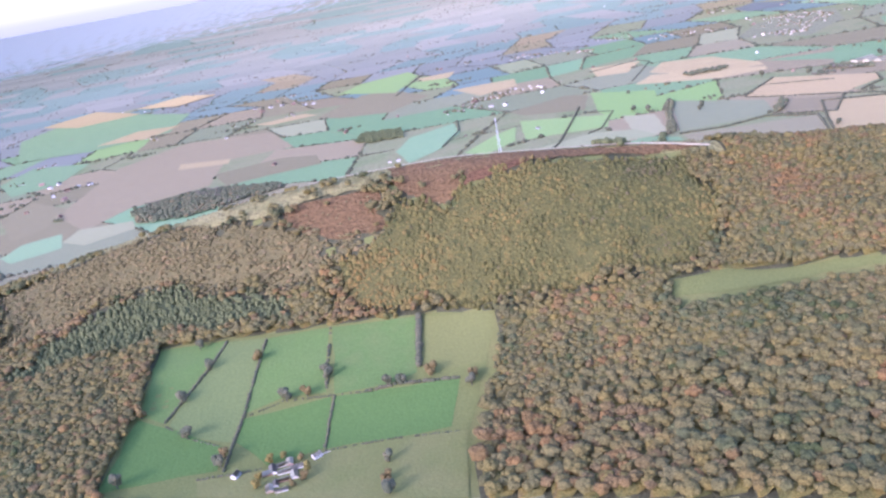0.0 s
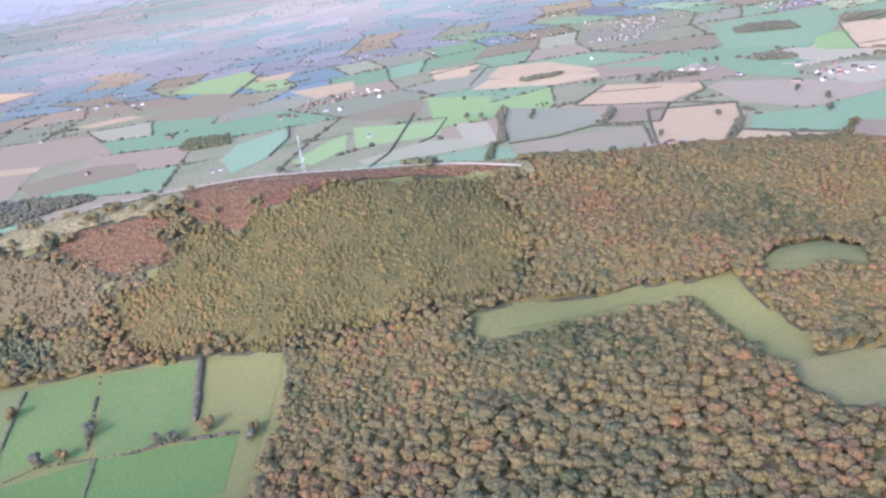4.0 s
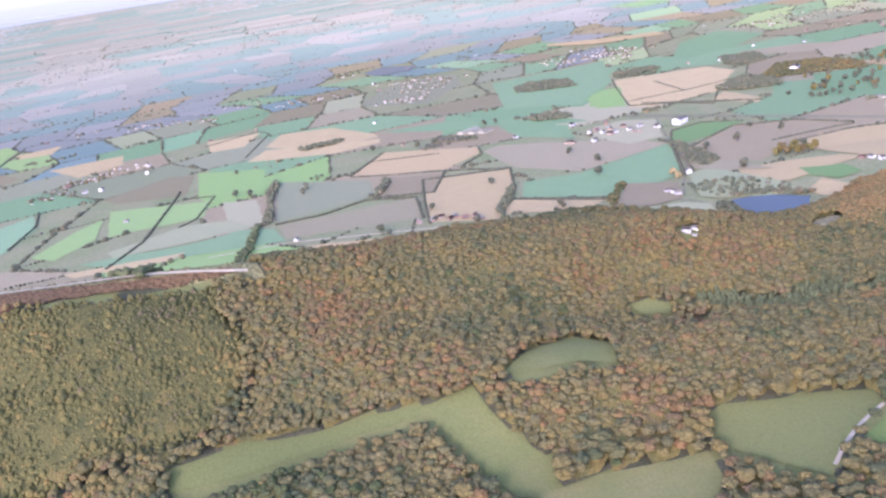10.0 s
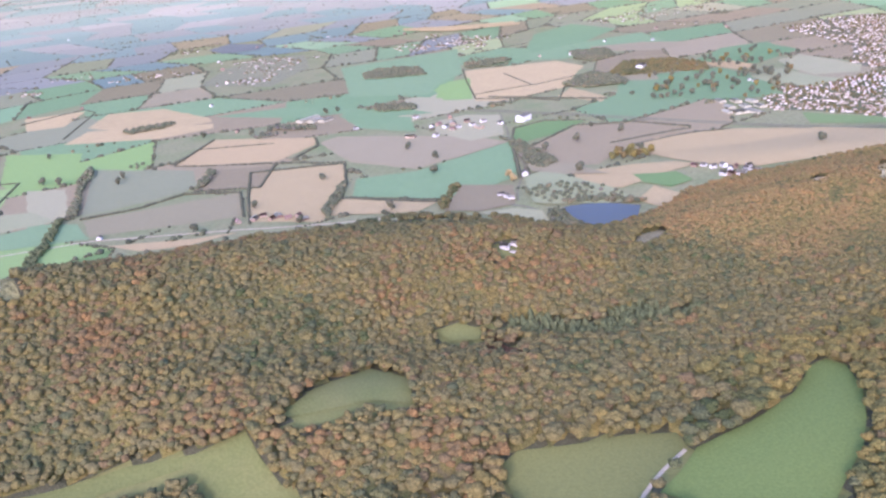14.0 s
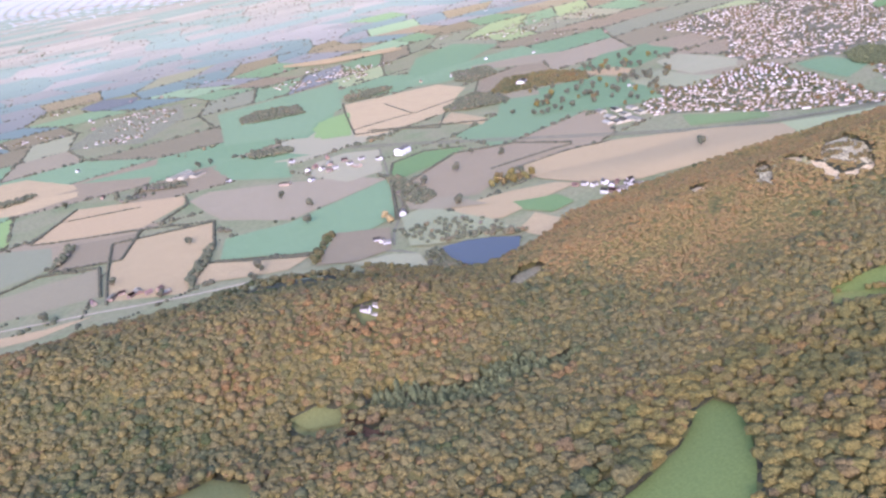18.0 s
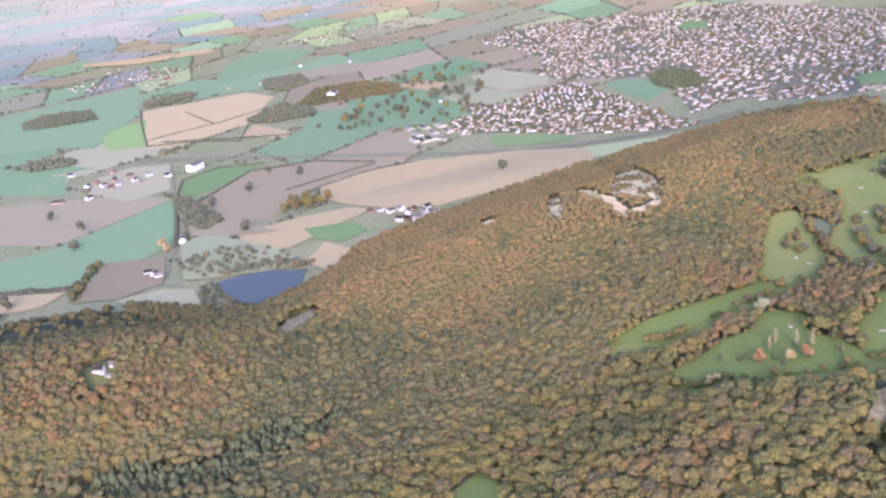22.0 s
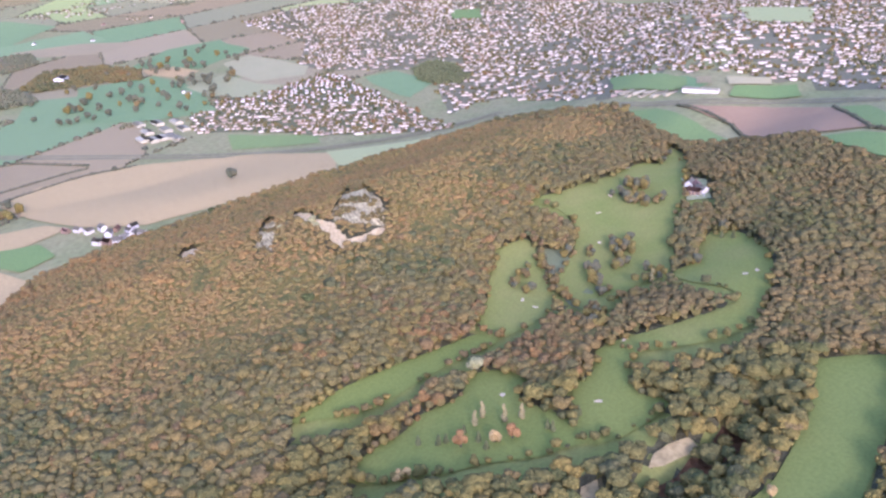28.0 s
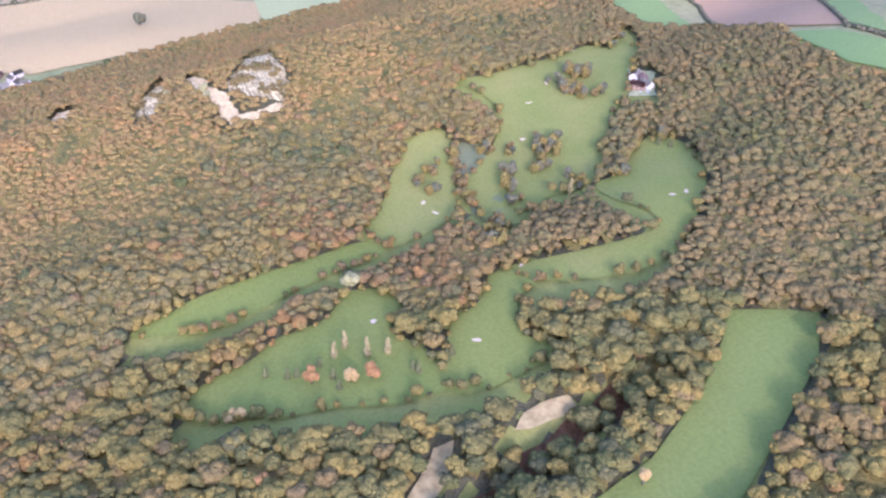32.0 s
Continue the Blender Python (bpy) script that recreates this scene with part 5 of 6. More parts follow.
for x, y in [(624, 2657), (727, 2307), (708, 2269), (744, 1816), (878, 1873), (1036, 1634), (1054, 1952), (1063, 1666), (911, 1730), (1239, 1818), (1297, 2035), (1328, 2559), (1870, 1393), (1695, 1880), (1713, 1800), (1589, 1798), (1502, 1795), (1303, 1918), (1358, 2552), (983, 2557), (1084, 2479), (573, 2402), (602, 2365), (1450, 1614), (1636, 1652)]:
    tree("oak", x, y, rng.uniform(7, 10), "field trees")
for x, y in [(1331, 1683), (1323, 1657)]:
    tree("yellow", x, y, 9.0, "field trees")
for x, y in [(1543, 1630), (1567, 1641), (1565, 1622), (1587, 1630), (1581, 1607), (1607, 1618), (1603, 1598), (1634, 1615), (1592, 1663), (1613, 1652)]:
    tree("autumn", x, y, 9.0, "field trees")

for k, (cx_, cy_) in enumerate([(1741, 718), (1710, 699), (1682, 682), (1661, 668), (1765, 699), (1742, 683), (1723, 679), (1881, 720), (1878, 701), (1884, 686), (1924, 737), (1933, 729), (1649, 767), (1670, 764), (1691, 761), (1710, 764), (1641, 743), (1709, 630), (1724, 638), (1730, 735), (2039, 756), (2019, 737), (2057, 743), (1821, 587), (1827, 598), (1736, 600), (1761, 614)]):
    for i in range(3):
        tree("autumn" if (k + i) % 3 else "oak", cx_ + rng.uniform(-7, 7), cy_ + rng.uniform(-7, 7), rng.uniform(3.5, 6.0), "golf course trees")

ex, ey = [], []
for p in CLEAR:
    cx_, cy_ = sum(q[0] for q in p) / len(p), sum(q[1] for q in p) / len(p)
    if cx_ > 1250 and 300 < cy_ < 1000 and len(p) > 20:
        for a, q in zip(p, p[1:] + p[:1]):
            for i in range(max(1, int(math.dist(a, q) / 7))):
                if rng.random() < 0.55:
                    f, g_ = rng.random(), rng.uniform(-0.02, 0.1) * rng.random()
                    x, y = a[0] + (q[0] - a[0]) * f, a[1] + (q[1] - a[1]) * f
                    ex.append(x + (cx_ - x) * g_), ey.append(y + (cy_ - y) * g_)
ex, ey = np.array(ex), np.array(ey)
golf = [p for p in CLEAR if len(p) > 40]
m = np.zeros(len(ex), bool)     # not where one fairway runs into the next
for k in range(8):
    m |= ~np.any([inside(p, ex + 13 * math.cos(k * 0.785), ey + 13 * math.sin(k * 0.785)) for p in golf], axis=0)
ex, ey = ex[m], ey[m]
es = nrng.uniform(2.2, 6.2, len(ex))
wood("edge_trees", ROUND, ex, ey, es, 1.1, M_GOLD, "brown and olive trees along the edges of the fairways", "trees", tall=es * 0.95)

# Park trees round the white manor.
park = [(1929, 2067), (2096, 2244), (2245, 2229), (2484, 2316), (2713, 2314), (2683, 2108), (2243, 1792), (2120, 1816), (2031, 1977), (1943, 1966)]
xs, ys = [p[0] for p in park], [p[1] for p in park]
k = 0
while k < 90:
    x, y = rng.uniform(min(xs), max(xs)), rng.uniform(min(ys), max(ys))
    if inside(park, x, y):
        tree("oak" if k % 4 else "autumn", x, y, rng.uniform(6, 10), "park trees")
        k += 1

# ---- small woods of the plain, each one body of crowns ----
def copse(outline, mat, label, gap=9.0, size=(4.5, 7.0), protos=None):
    xs, ys = [p[0] for p in outline], [p[1] for p in outline]
    X, Y = np.meshgrid(np.arange(min(xs), max(xs) + 1, gap), np.arange(min(ys), max(ys) + 1, gap))
    X, Y = (X + nrng.uniform(-3.5, 3.5, X.shape)).ravel(), (Y + nrng.uniform(-3.5, 3.5, Y.shape)).ravel()
    m = inside(outline, X, Y) & (nrng.random(X.size) > 0.1)
    wood("copse", protos or ROUND, X[m], Y[m], nrng.uniform(*size, m.sum()), 0.8, mat, label, "wood")


copse([(1667, 3033), (1759, 3069), (1851, 2978), (1799, 2829), (1702, 2878), (1631, 2937)], M_COPSE, "dark copse in a green field")
copse([(1420, 2503), (1481, 2523), (1546, 2446), (1518, 2395), (1441, 2443)], M_COPSE, "dark copse by the railway")
copse([(-201, 2683), (-184, 2811), (-59, 2781), (-54, 2647), (-145, 2648)], M_DARK, "dark conifer copse on the plain")
copse([(-778, 2313), (-654, 2416), (-541, 2393), (-380, 2331), (-367, 2278), (-502, 2206), (-589, 2147), (-720, 2170)], M_COPSE, "grey-green wood at the foot of the ridge")
copse([(253, 1346), (565, 2098), (554, 2038), (288, 1310)], M_DARK, "dark pine belt below the crest")
copse([(688, 2465), (681, 2395), (628, 2258), (610, 2139), (583, 2073), (574, 2100), (617, 2243), (651, 2390)], M_COPSE, "line of trees along a stream")
copse([(828, 2817), (959, 2822), (976, 2800), (937, 2769), (847, 2767)], M_COPSE, "tree belt across the stubble")
copse([(852, 2131), (899, 2230), (902, 2196), (857, 2109), (820, 2083)], M_COPSE, "hedgerow trees between fields")
copse([(1141, 2526), (1188, 2496), (1245, 2443), (1225, 2395), (1138, 2484)], M_COPSE, "dark trees beside the barns")
copse([(1299, 1589), (1382, 1579), (1427, 1487), (1400, 1419), (1341, 1461), (1293, 1496), (1276, 1540)], M_COPSE, "scattered trees beside the reservoir", gap=17.0)
copse([(1262, 1470), (1285, 1464), (1262, 1400), (1256, 1350), (1232, 1340), (1238, 1420)], M_COPSE, "dark trees on the bank of the reservoir")
copse([(1302, 1476), (1345, 1459), (1385, 1422), (1402, 1387), (1422, 1396), (1398, 1440), (1342, 1484)], M_COPSE, "dark trees below the reservoir dam")
copse([(1959, 2329), (2129, 2413), (2142, 2300), (2094, 2198), (1971, 2244)], M_COPSE, "dark wood beside the park")
copse([(2146, 2346), (2296, 2455), (2407, 2380), (2418, 2235), (2344, 2144), (2281, 2217), (2213, 2258), (2158, 2288)], M_BEECH, "trees round the manor house")
copse([(1978, 2888), (2136, 2871), (2116, 2808), (1999, 2778), (1934, 2801)], M_COPSE, "dark wood beside the stubble")
copse([(2318, 2765), (2434, 2710), (2371, 2574), (2245, 2552), (2244, 2634)], M_COPSE, "dark wood on the plain")
copse([(2696, 1589), (2785, 1600), (2792, 1540), (2690, 1426), (2615, 1398), (2597, 1460), (2612, 1515)], M_DARK, "dark trees of the town park")
copse([(1126, 1592), (1148, 1640), (1238, 1730), (1240, 1712), (1177, 1648), (1137, 1590)], M_BEECH, "scrubby hedge above the wood")
copse([(954, 1703), (956, 1739), (1057, 1883), (1077, 1888), (1050, 1838), (988, 1751)], M_COPSE, "thick hedge between stubble fields")
copse([(1486, 1916), (1514, 1888), (1489, 1810), (1468, 1706), (1415, 1684), (1411, 1745)], M_COPSE, "trees along the lane")

# ---- hedges of the near fields ----
def hedge(line, high=2.2, label="dark clipped field hedge", gaps=0.06):
    """A hedge: a row of overlapping leafy lumps along the line."""
    hx, hy = [], []
    for a, b in zip(line, line[1:]):
        n = max(1, int(math.dist(a, b) / 2.6))
        for k in range(n):
            if rng.random() > gaps:
                hx.append(a[0] + (b[0] - a[0]) * k / n + rng.uniform(-0.5, 0.5)), hy.append(a[1] + (b[1] - a[1]) * k / n + rng.uniform(-0.5, 0.5))
    s = nrng.uniform(0.8, 1.25, len(hx)) * high
    ob = wood("hedge", SMALL, np.array(hx), np.array(hy), s, 0.4, M_HEDGE, label, "hedge", tall=s)
    ob["kind"], ob["group"] = "thing", "field hedges"


hedge([(-297, 1099), (-308, 1039), (-331, 974), (-344, 929)])
hedge([(-242, 1079), (-246, 1030), (-255, 931), (-260, 883), (-262, 823)])
hedge([(-152, 938), (-157, 892), (-159, 843)], 2.0)
hedge([(-255, 925), (-212, 944), (-154, 940), (-115, 937)], 1.4, gaps=0.3)
hedge([(-115, 937), (-82, 941), (-7, 932)], 2.6, gaps=0.2)
hedge([(-45, 1051), (-53, 960)], 4.5, "tall dark hedge with trees")
hedge([(-158, 1070), (-160, 1014), (-162, 951)], 2.4, gaps=0.45)
hedge([(-343, 924), (-310, 894), (-272, 874)], 1.6, gaps=0.25)
hedge([(-158, 840), (-85, 842), (-8, 833)], 1.5, gaps=0.3)
hedge([(-286, 813), (-216, 822)], 1.8, gaps=0.3)
hedge([(839, 1791), (890, 1947), (958, 2127), (1143, 2042), (1076, 1889), (1022, 1818)], 3.0)
hedge([(1022, 1818), (1148, 1650)], 3.0)
hedge([(593, 2059), (699, 2047), (801, 2076), (892, 2001)], 3.0)
hedge([(892, 2001), (843, 1837)], 3.0)
hedge([(846, 2322), (878, 2287), (1031, 2161), (1148, 2042)], 2.6, gaps=0.2)
hedge([(849, 2332), (999, 2513)], 3.0)
hedge([(1031, 2161), (935, 2002), (819, 2079)], 3.0)
hedge([(1189, 2310), (1164, 2235), (1074, 2167)], 3.0)
hedge([(1041, 1798), (1128, 1689), (1173, 1642)], 3.0)
hedge([(1346, 1666), (1495, 1911), (1498, 1960)], 4.0)
hedge([(1645, 1690), (1799, 1677), (1881, 1633)], 2.8)
hedge([(1502, 1845), (1680, 1924), (1794, 1843), (1842, 1713)], 3.0)
hedge([(1736, 2368), (1807, 2252), (1922, 2088)], 3.0)
hedge([(1925, 2812), (1832, 2644), (1695, 2373), (1787, 2275), (1827, 2173)], 2.6)
hedge([(1728, 2430), (1862, 2416), (1916, 2402), (2086, 2414)], 2.2)
hedge([(1962, 2630), (1908, 2405)], 2.2)
hedge([(1827, 2173), (1949, 2306), (1983, 2277)], 2.4)
hedge([(1292, 1463), (1333, 1449), (1369, 1418), (1393, 1377)], 2.6, "dark trees along the reservoir dam")
hedge([(1633, 1738), (1793, 1715), (1832, 1704)], 2.8)
hedge([(1494, 1911), (1570, 2010), (1663, 2018), (1731, 1943)], 3.0)
hedge([(244, 2049), (328, 2185), (410, 2433), (462, 2600)], 3.2)
hedge([(456, 2510), (529, 2463), (456, 2276), (410, 2236)], 2.6)
hedge([(49, 2405), (107, 2586), (114, 2757)], 3.0)
hedge([(-67, 3507), (-1, 3789), (57, 4029)], 3.0)
hedge([(842, 2340), (937, 2436), (1095, 2346)], 2.4)
hedge([(623, 3203), (815, 3281), (835, 3196), (689, 2870)], 2.4)
hedge([(2294, 802), (2237, 698), (2124, 631), (2092, 582)], 3.5)
hedge([(2286, 566), (2109, 493), (2069, 431)], 3.5)

# ---- roads and tracks ----
def strip(name, line, width, mat, label, lift=1.3, category="road", aside=0.0):
    """A road or track that follows the ground."""
    pts = []
    for a, b in zip(line, line[1:]):
        n = max(1, int(math.dist(a, b) / 14))
        pts += [(a[0] + (b[0] - a[0]) * k / n, a[1] + (b[1] - a[1]) * k / n) for k in range(n)]
    pts = np.array(pts + [line[-1]], float)
    for _ in range(3):
        pts[1:-1] = (pts[:-2] + 2 * pts[1:-1] + pts[2:]) / 4
    d = np.gradient(pts, axis=0)
    d /= np.linalg.norm(d, axis=1)[:, None] + 1e-9
    side = np.stack([-d[:, 1], d[:, 0]], 1) * width / 2
    pts = pts + side * (2 * aside / width)
    rows = [pts + side * f for f in (-1, -0.35, 0.35, 1)]
    v = np.stack([settle(r[:, 0], r[:, 1], relief(r[:, 0], r[:, 1]) + lift - (0.5 if abs(i - 1.5) > 1 else 0)) for i, r in enumerate(rows)], 1).reshape(-1, 3)
    i = (np.arange(len(pts) - 1)[:, None] * 4 + np.arange(3)[None]).ravel()
    return tagged(new(name, mesh_of(name, v, np.stack([i, i + 1, i + 5, i + 4], 1), mat, True)), label, category, "", "structure")


strip("crest_track", [(x, float(crest(x)) - 13.0 + 4.0 * math.sin(x / 37.0)) for x in range(-190, 421, 30)], 5.0, M_TRACK, "pale gravel path along the hill crest", lift=3.6, category="path")
for line, words in (([(1610, 2275), (1709, 2095), (1766, 1980), (1821, 1868), (1875, 1760), (1974, 1561), (2091, 1374), (2281, 1223), (2392, 1181)], "grey motorway carriageway across the plain"),
                    ([(2322, 919), (2322, 878), (2314, 827), (2308, 788), (2319, 754), (2343, 725), (2371, 687), (2379, 645), (2359, 599), (2321, 553), (2291, 499)], "grey motorway carriageway beside the town")):
    for aside in (-7.5, 7.5):
        strip("motorway", line, 10.5, M_ROAD, words, aside=aside)
strip("lane", [(430, 1947), (581, 1911), (821, 1768), (944, 1681), (1031, 1635)], 6.0, M_TRACK, "narrow country lane along the hill foot")
strip("lane", [(1636, 2168), (1561, 2029), (1493, 1914), (1438, 1802), (1388, 1705), (1338, 1654), (1292, 1602), (1255, 1545)], 5.0, M_ROAD, "country lane to the hamlet")
strip("lane", [(1222, 1557), (1260, 1490), (1184, 1303), (1149, 1220)], 9.0, M_ROAD, "lane beside the reservoir")
strip("farm_track", [(896, 771), (872, 765), (841, 754), (811, 739), (788, 724)], 5.0, M_TRACK, "gravel farm track between meadows", category="track")
strip("farm_track", [(-166, 831), (-153, 837)], 4.0, M_TRACK, "gravel farm track to the yard", category="track")

# ---- gorse and bracken clumps on the open hilltop ----
bx_, by_ = nrng.uniform(-700, 430, 5200), nrng.uniform(700, 1500, 5200)
m = np.zeros(len(bx_), bool)
for p in OPEN_HILL:
    m |= inside(p, bx_, by_)
m |= BARE(bx_, by_) & (by_ - crest(bx_) < 40)
m &= nrng.random(len(m)) < 0.75
wood("bracken", SPECK, bx_[m], by_[m], nrng.uniform(0.6, 2.6, m.sum()), 0.2, M_SCRUB, "low bracken and gorse clumps on the hilltop", "bracken")

# ---- rock ----
def rocks(name, outline, mat, label, rough, lift, step=4.0, group="quarry faces", raise_=0.0):
    """Bare rock on the slope: broken ledges that stand out of the hillside."""
    bm = drape(ragged(outline, rng, 6.0, 2.8), step, lift)
    cx, cy = sum(p[0] for p in outline) / len(outline), sum(p[1] for p in outline) / len(outline)
    for v in bm.verts:
        if not v.is_boundary:
            q = noise.noise(Vector((v.co.x * 0.09, v.co.y * 0.09, v.co.z * 0.16))) + 0.6 * noise.noise(v.co * 0.3)
            v.co.z += q * rough + raise_
            v.co.x += noise.noise(v.co * 0.21 + Vector((9, 0, 0))) * rough * 0.8
        else:
            v.co.z -= 1.0
    for f in bm.faces:
        f.smooth = False
    tagged(part(name, bm, mat), label, "rock", group)


rocks("rock_face", ROCK_A, M_ROCK, "grey-white streaked quarry rock face", 1.5, 1.6)
rocks("rock_face", ROCK_B, M_ROCK, "grey rock face in the wood", 2.5, 1.2)
rocks("scree", SCREE_A, M_SCREE, "pale orange quarry floor and scree", 1.2, 2.4, step=3.0)
rocks("scree", SCREE_B, M_SCREE, "small pale rock scar in the wood", 1.2, 1.4)
rocks("scree", [(1180, 1158), (1205, 1174), (1246, 1184), (1254, 1172), (1228, 1158), (1195, 1148)], M_BOULDER, "grey scree slope above the reservoir", 1.2, 1.6)

for outline, gap in ((ROCK_A, 5.2), (ROCK_B, 5.0)):      # brown bushes rooted in the ledges
    x0, x1, y0, y1 = min(p[0] for p in outline), max(p[0] for p in outline), min(p[1] for p in outline), max(p[1] for p in outline)
    X, Y = np.meshgrid(np.arange(x0, x1, gap), np.arange(y0, y1, gap))
    X, Y = X.ravel() + nrng.uniform(-2, 2, X.size), Y.ravel() + nrng.uniform(-2, 2, X.size)
    patch = np.array([noise.noise(Vector((a / 21.0, b / 21.0, 2.0))) + 0.4 * noise.noise(Vector((a / 8.0, b / 8.0, 4.0))) for a, b in zip(X, Y)])
    m = inside(outline, X, Y) & (patch > 0.13)
    wood("ledge_scrub", ROUND, X[m], Y[m], nrng.uniform(2.4, 3.8, m.sum()), 1.0, M_BROWN, "brown scrub growing on the ledges of the quarry", "scrub")

# ---- golf bunkers ----
for k, (x, y) in enumerate([(1624, 741), (1615, 722), (1837, 747), (1708, 529), (1700, 538), (1454, 673), (1466, 591), (1561, 606), (1886, 752), (1985, 768), (1884, 713), (1769, 717)]):
    bm = bmesh.new()
    turn = k * 1.3
    ring, inner = [], []
    for i in range(14):
        a = i * 6.283 / 14
        d = 1 + 0.22 * math.sin(2 * a + k) + 0.12 * math.sin(3 * a + 2 * k)
        px, py = 3.4 * d * math.cos(a), 2.1 * d * math.sin(a)
        px, py = x + px * math.cos(turn) - py * math.sin(turn), y + px * math.sin(turn) + py * math.cos(turn)
        ring.append(bm.verts.new(settle(px, py, relief(px, py) + 1.9)))
        px, py = x + (px - x) * 0.6, y + (py - y) * 0.6
        inner.append(bm.verts.new(settle(px, py, relief(px, py) + 1.7)))
    for i in range(14):
        bm.faces.new((ring[i], ring[(i + 1) % 14], inner[(i + 1) % 14], inner[i]))
    bm.faces.new(inner)
    tagged(part("bunker", bm, M_SAND), "pale sand bunker in the mown grass", "bunker", "golf bunkers")

# ---- buildings ----
def house_proto(name, l, w, h, rise, wall, roof, label, category="house", chimney=True):
    """A house: walls, pitched roof with eaves, chimney, door and windows. Its base is at z 0."""
    base = new(name)
    tagged(base, label, category)
    bm = bmesh.new()
    v = [bm.verts.new((sx * l, sy * w, z)) for z in (-1.5, h) for sx, sy in ((-1, -1), (1, -1), (1, 1), (-1, 1))]
    for a, b in ((0, 1), (1, 2), (2, 3), (3, 0)):
        bm.faces.new((v[a], v[b], v[b + 4], v[a + 4]))
    t = [bm.verts.new((sx * l, 0, h + rise)) for sx in (-1, 1)]
    bm.faces.new((v[4], v[7], t[0])), bm.faces.new((v[5], t[1], v[6]))
    bmesh.ops.recalc_face_normals(bm, faces=bm.faces[:])
    walls_ = part("wall", bm, wall, base)
    bm = bmesh.new()
    for sy in (-1, 1):
        e = w + 0.5
        q = [bm.verts.new(p) for p in ((-l - 0.4, sy * e, h - 0.3), (l + 0.4, sy * e, h - 0.3), (l + 0.4, 0, h + rise + 0.15), (-l - 0.4, 0, h + rise + 0.15))]
        f = bm.faces.new(q)
    bmesh.ops.solidify(bm, geom=bm.faces[:], thickness=0.25)
    part("roof", bm, roof, base)
    if chimney:
        for sy in (-1, 1):
            for k, fx_ in enumerate((-0.62, 0.0, 0.62)):
                for z in (1.5, 3.9):
                    bm = bmesh.new()
                    door_ = k == 1 and z < 2 and sy < 0
                    bmesh.ops.create_cube(bm, size=1.0, matrix=Matrix.Translation((fx_ * l, sy * w, 1.0 if door_ else z)) @ Matrix.Diagonal((1.0 if door_ else 1.3, 0.12, 2.1 if door_ else 1.2, 1)))
                    part("door" if door_ else "window", bm, M_BARK if door_ else M_GLASS, walls_)
        bm = bmesh.new()
        bmesh.ops.create_cube(bm, size=1.0, matrix=Matrix.Translation((l * 0.7, 0, h + rise + 0.4)) @ Matrix.Diagonal((0.9, 0.9, 2.2, 1)))
        part("chimney", bm, M_BRICK, base)
    return base


def put(proto, x, y, turn, scale=1.0, group=""):
    p = settle(x, y, relief(x, y))
    ob = copy_thing(proto, pose(*p, 0, 0, turn) @ Matrix.Scale(scale * float(drawn_in(x, y)), 4))
    if group:
        ob["group"] = group
    return ob


COTTAGE = house_proto("house", 6.0, 4.0, 5.2, 2.8, M_WHITE, M_SLATE, "white rendered house with a grey slate roof")
BRICKH = house_proto("house", 6.5, 4.0, 5.2, 2.8, M_BRICK, M_TILE, "red-brick house with a tiled roof")
BARN = house_proto("barn", 11.0, 6.0, 4.5, 2.2, M_BRICK, M_SHEET, "long brick barn with a pale metal roof", "barn", False)
SHED = house_proto("shed", 20.0, 11.0, 6.0, 2.0, M_SHEET, M_SHEET, "large pale metal-clad shed", "shed", False)
HALL = house_proto("manor_house", 15.0, 9.0, 11.0, 3.0, M_WHITE, M_SLATE, "large white manor house in parkland", "house")
LONGBARN = house_proto("barn", 13.0, 6.0, 4.0, 2.0, M_WHITE, M_SHEET, "white farm building with a pale sheet roof", "barn", False)
BYRE = house_proto("barn", 12.0, 5.5, 4.0, 2.2, M_WHITE, M_SLATE, "long white farm building with a grey roof", "barn", False)
CAR = new("car")
tagged(CAR, "small parked car beside the clubhouse", "car")
for nm, box, mat in (("body", (0, 0, 0.75, 4.3, 1.75, 0.75), M_PAINT), ("cabin", (-0.2, 0, 1.35, 2.3, 1.55, 0.6), M_GLASS)):
    bm = bmesh.new()
    bmesh.ops.create_cube(bm, size=1.0, matrix=Matrix.Translation(box[:3]) @ Matrix.Diagonal((*box[3:], 1)))
    bmesh.ops.bevel(bm, geom=bm.edges[:], offset=0.2, segments=2, affect="EDGES")
    part(nm, bm, mat, CAR)
for sx in (-1.4, 1.4):
    for sy in (-0.8, 0.8):
        bm = bmesh.new()
        bmesh.ops.create_cone(bm, cap_ends=True, segments=12, radius1=0.33, radius2=0.33, depth=0.22, matrix=Matrix.Translation((sx, sy, 0.33)) @ Euler((1.5708, 0, 0)).to_matrix().to_4x4())
        part("wheel", bm, M_BARK, CAR)
protos_ = (CAR,)
SEMI = house_proto("house", 6.0, 3.6, 6.0, 2.0, M_WHITE, M_TILE, "pale rendered suburban house with a brown tiled roof", chimney=False)
SEMIB = house_proto("house", 5.5, 3.6, 6.0, 2.0, M_WHITE, M_SLATE, "white suburban house with a grey roof", chimney=False)
protos_ += (SEMI, SEMIB, COTTAGE, BRICKH, BARN, SHED, HALL, BYRE, LONGBARN)
for k, (x, y) in enumerate([(-217, 809), (-210, 815), (-203, 822), (-194, 826), (-184, 815), (-187, 801), (-197, 793), (-204, 788), (-196, 809), (-209, 779), (-197, 774)]):
    put((BARN, BYRE, LONGBARN)[k % 3], x, y, (12, 100, 14, 98)[k % 4], rng.uniform(0.5, 0.72), "farm buildings")
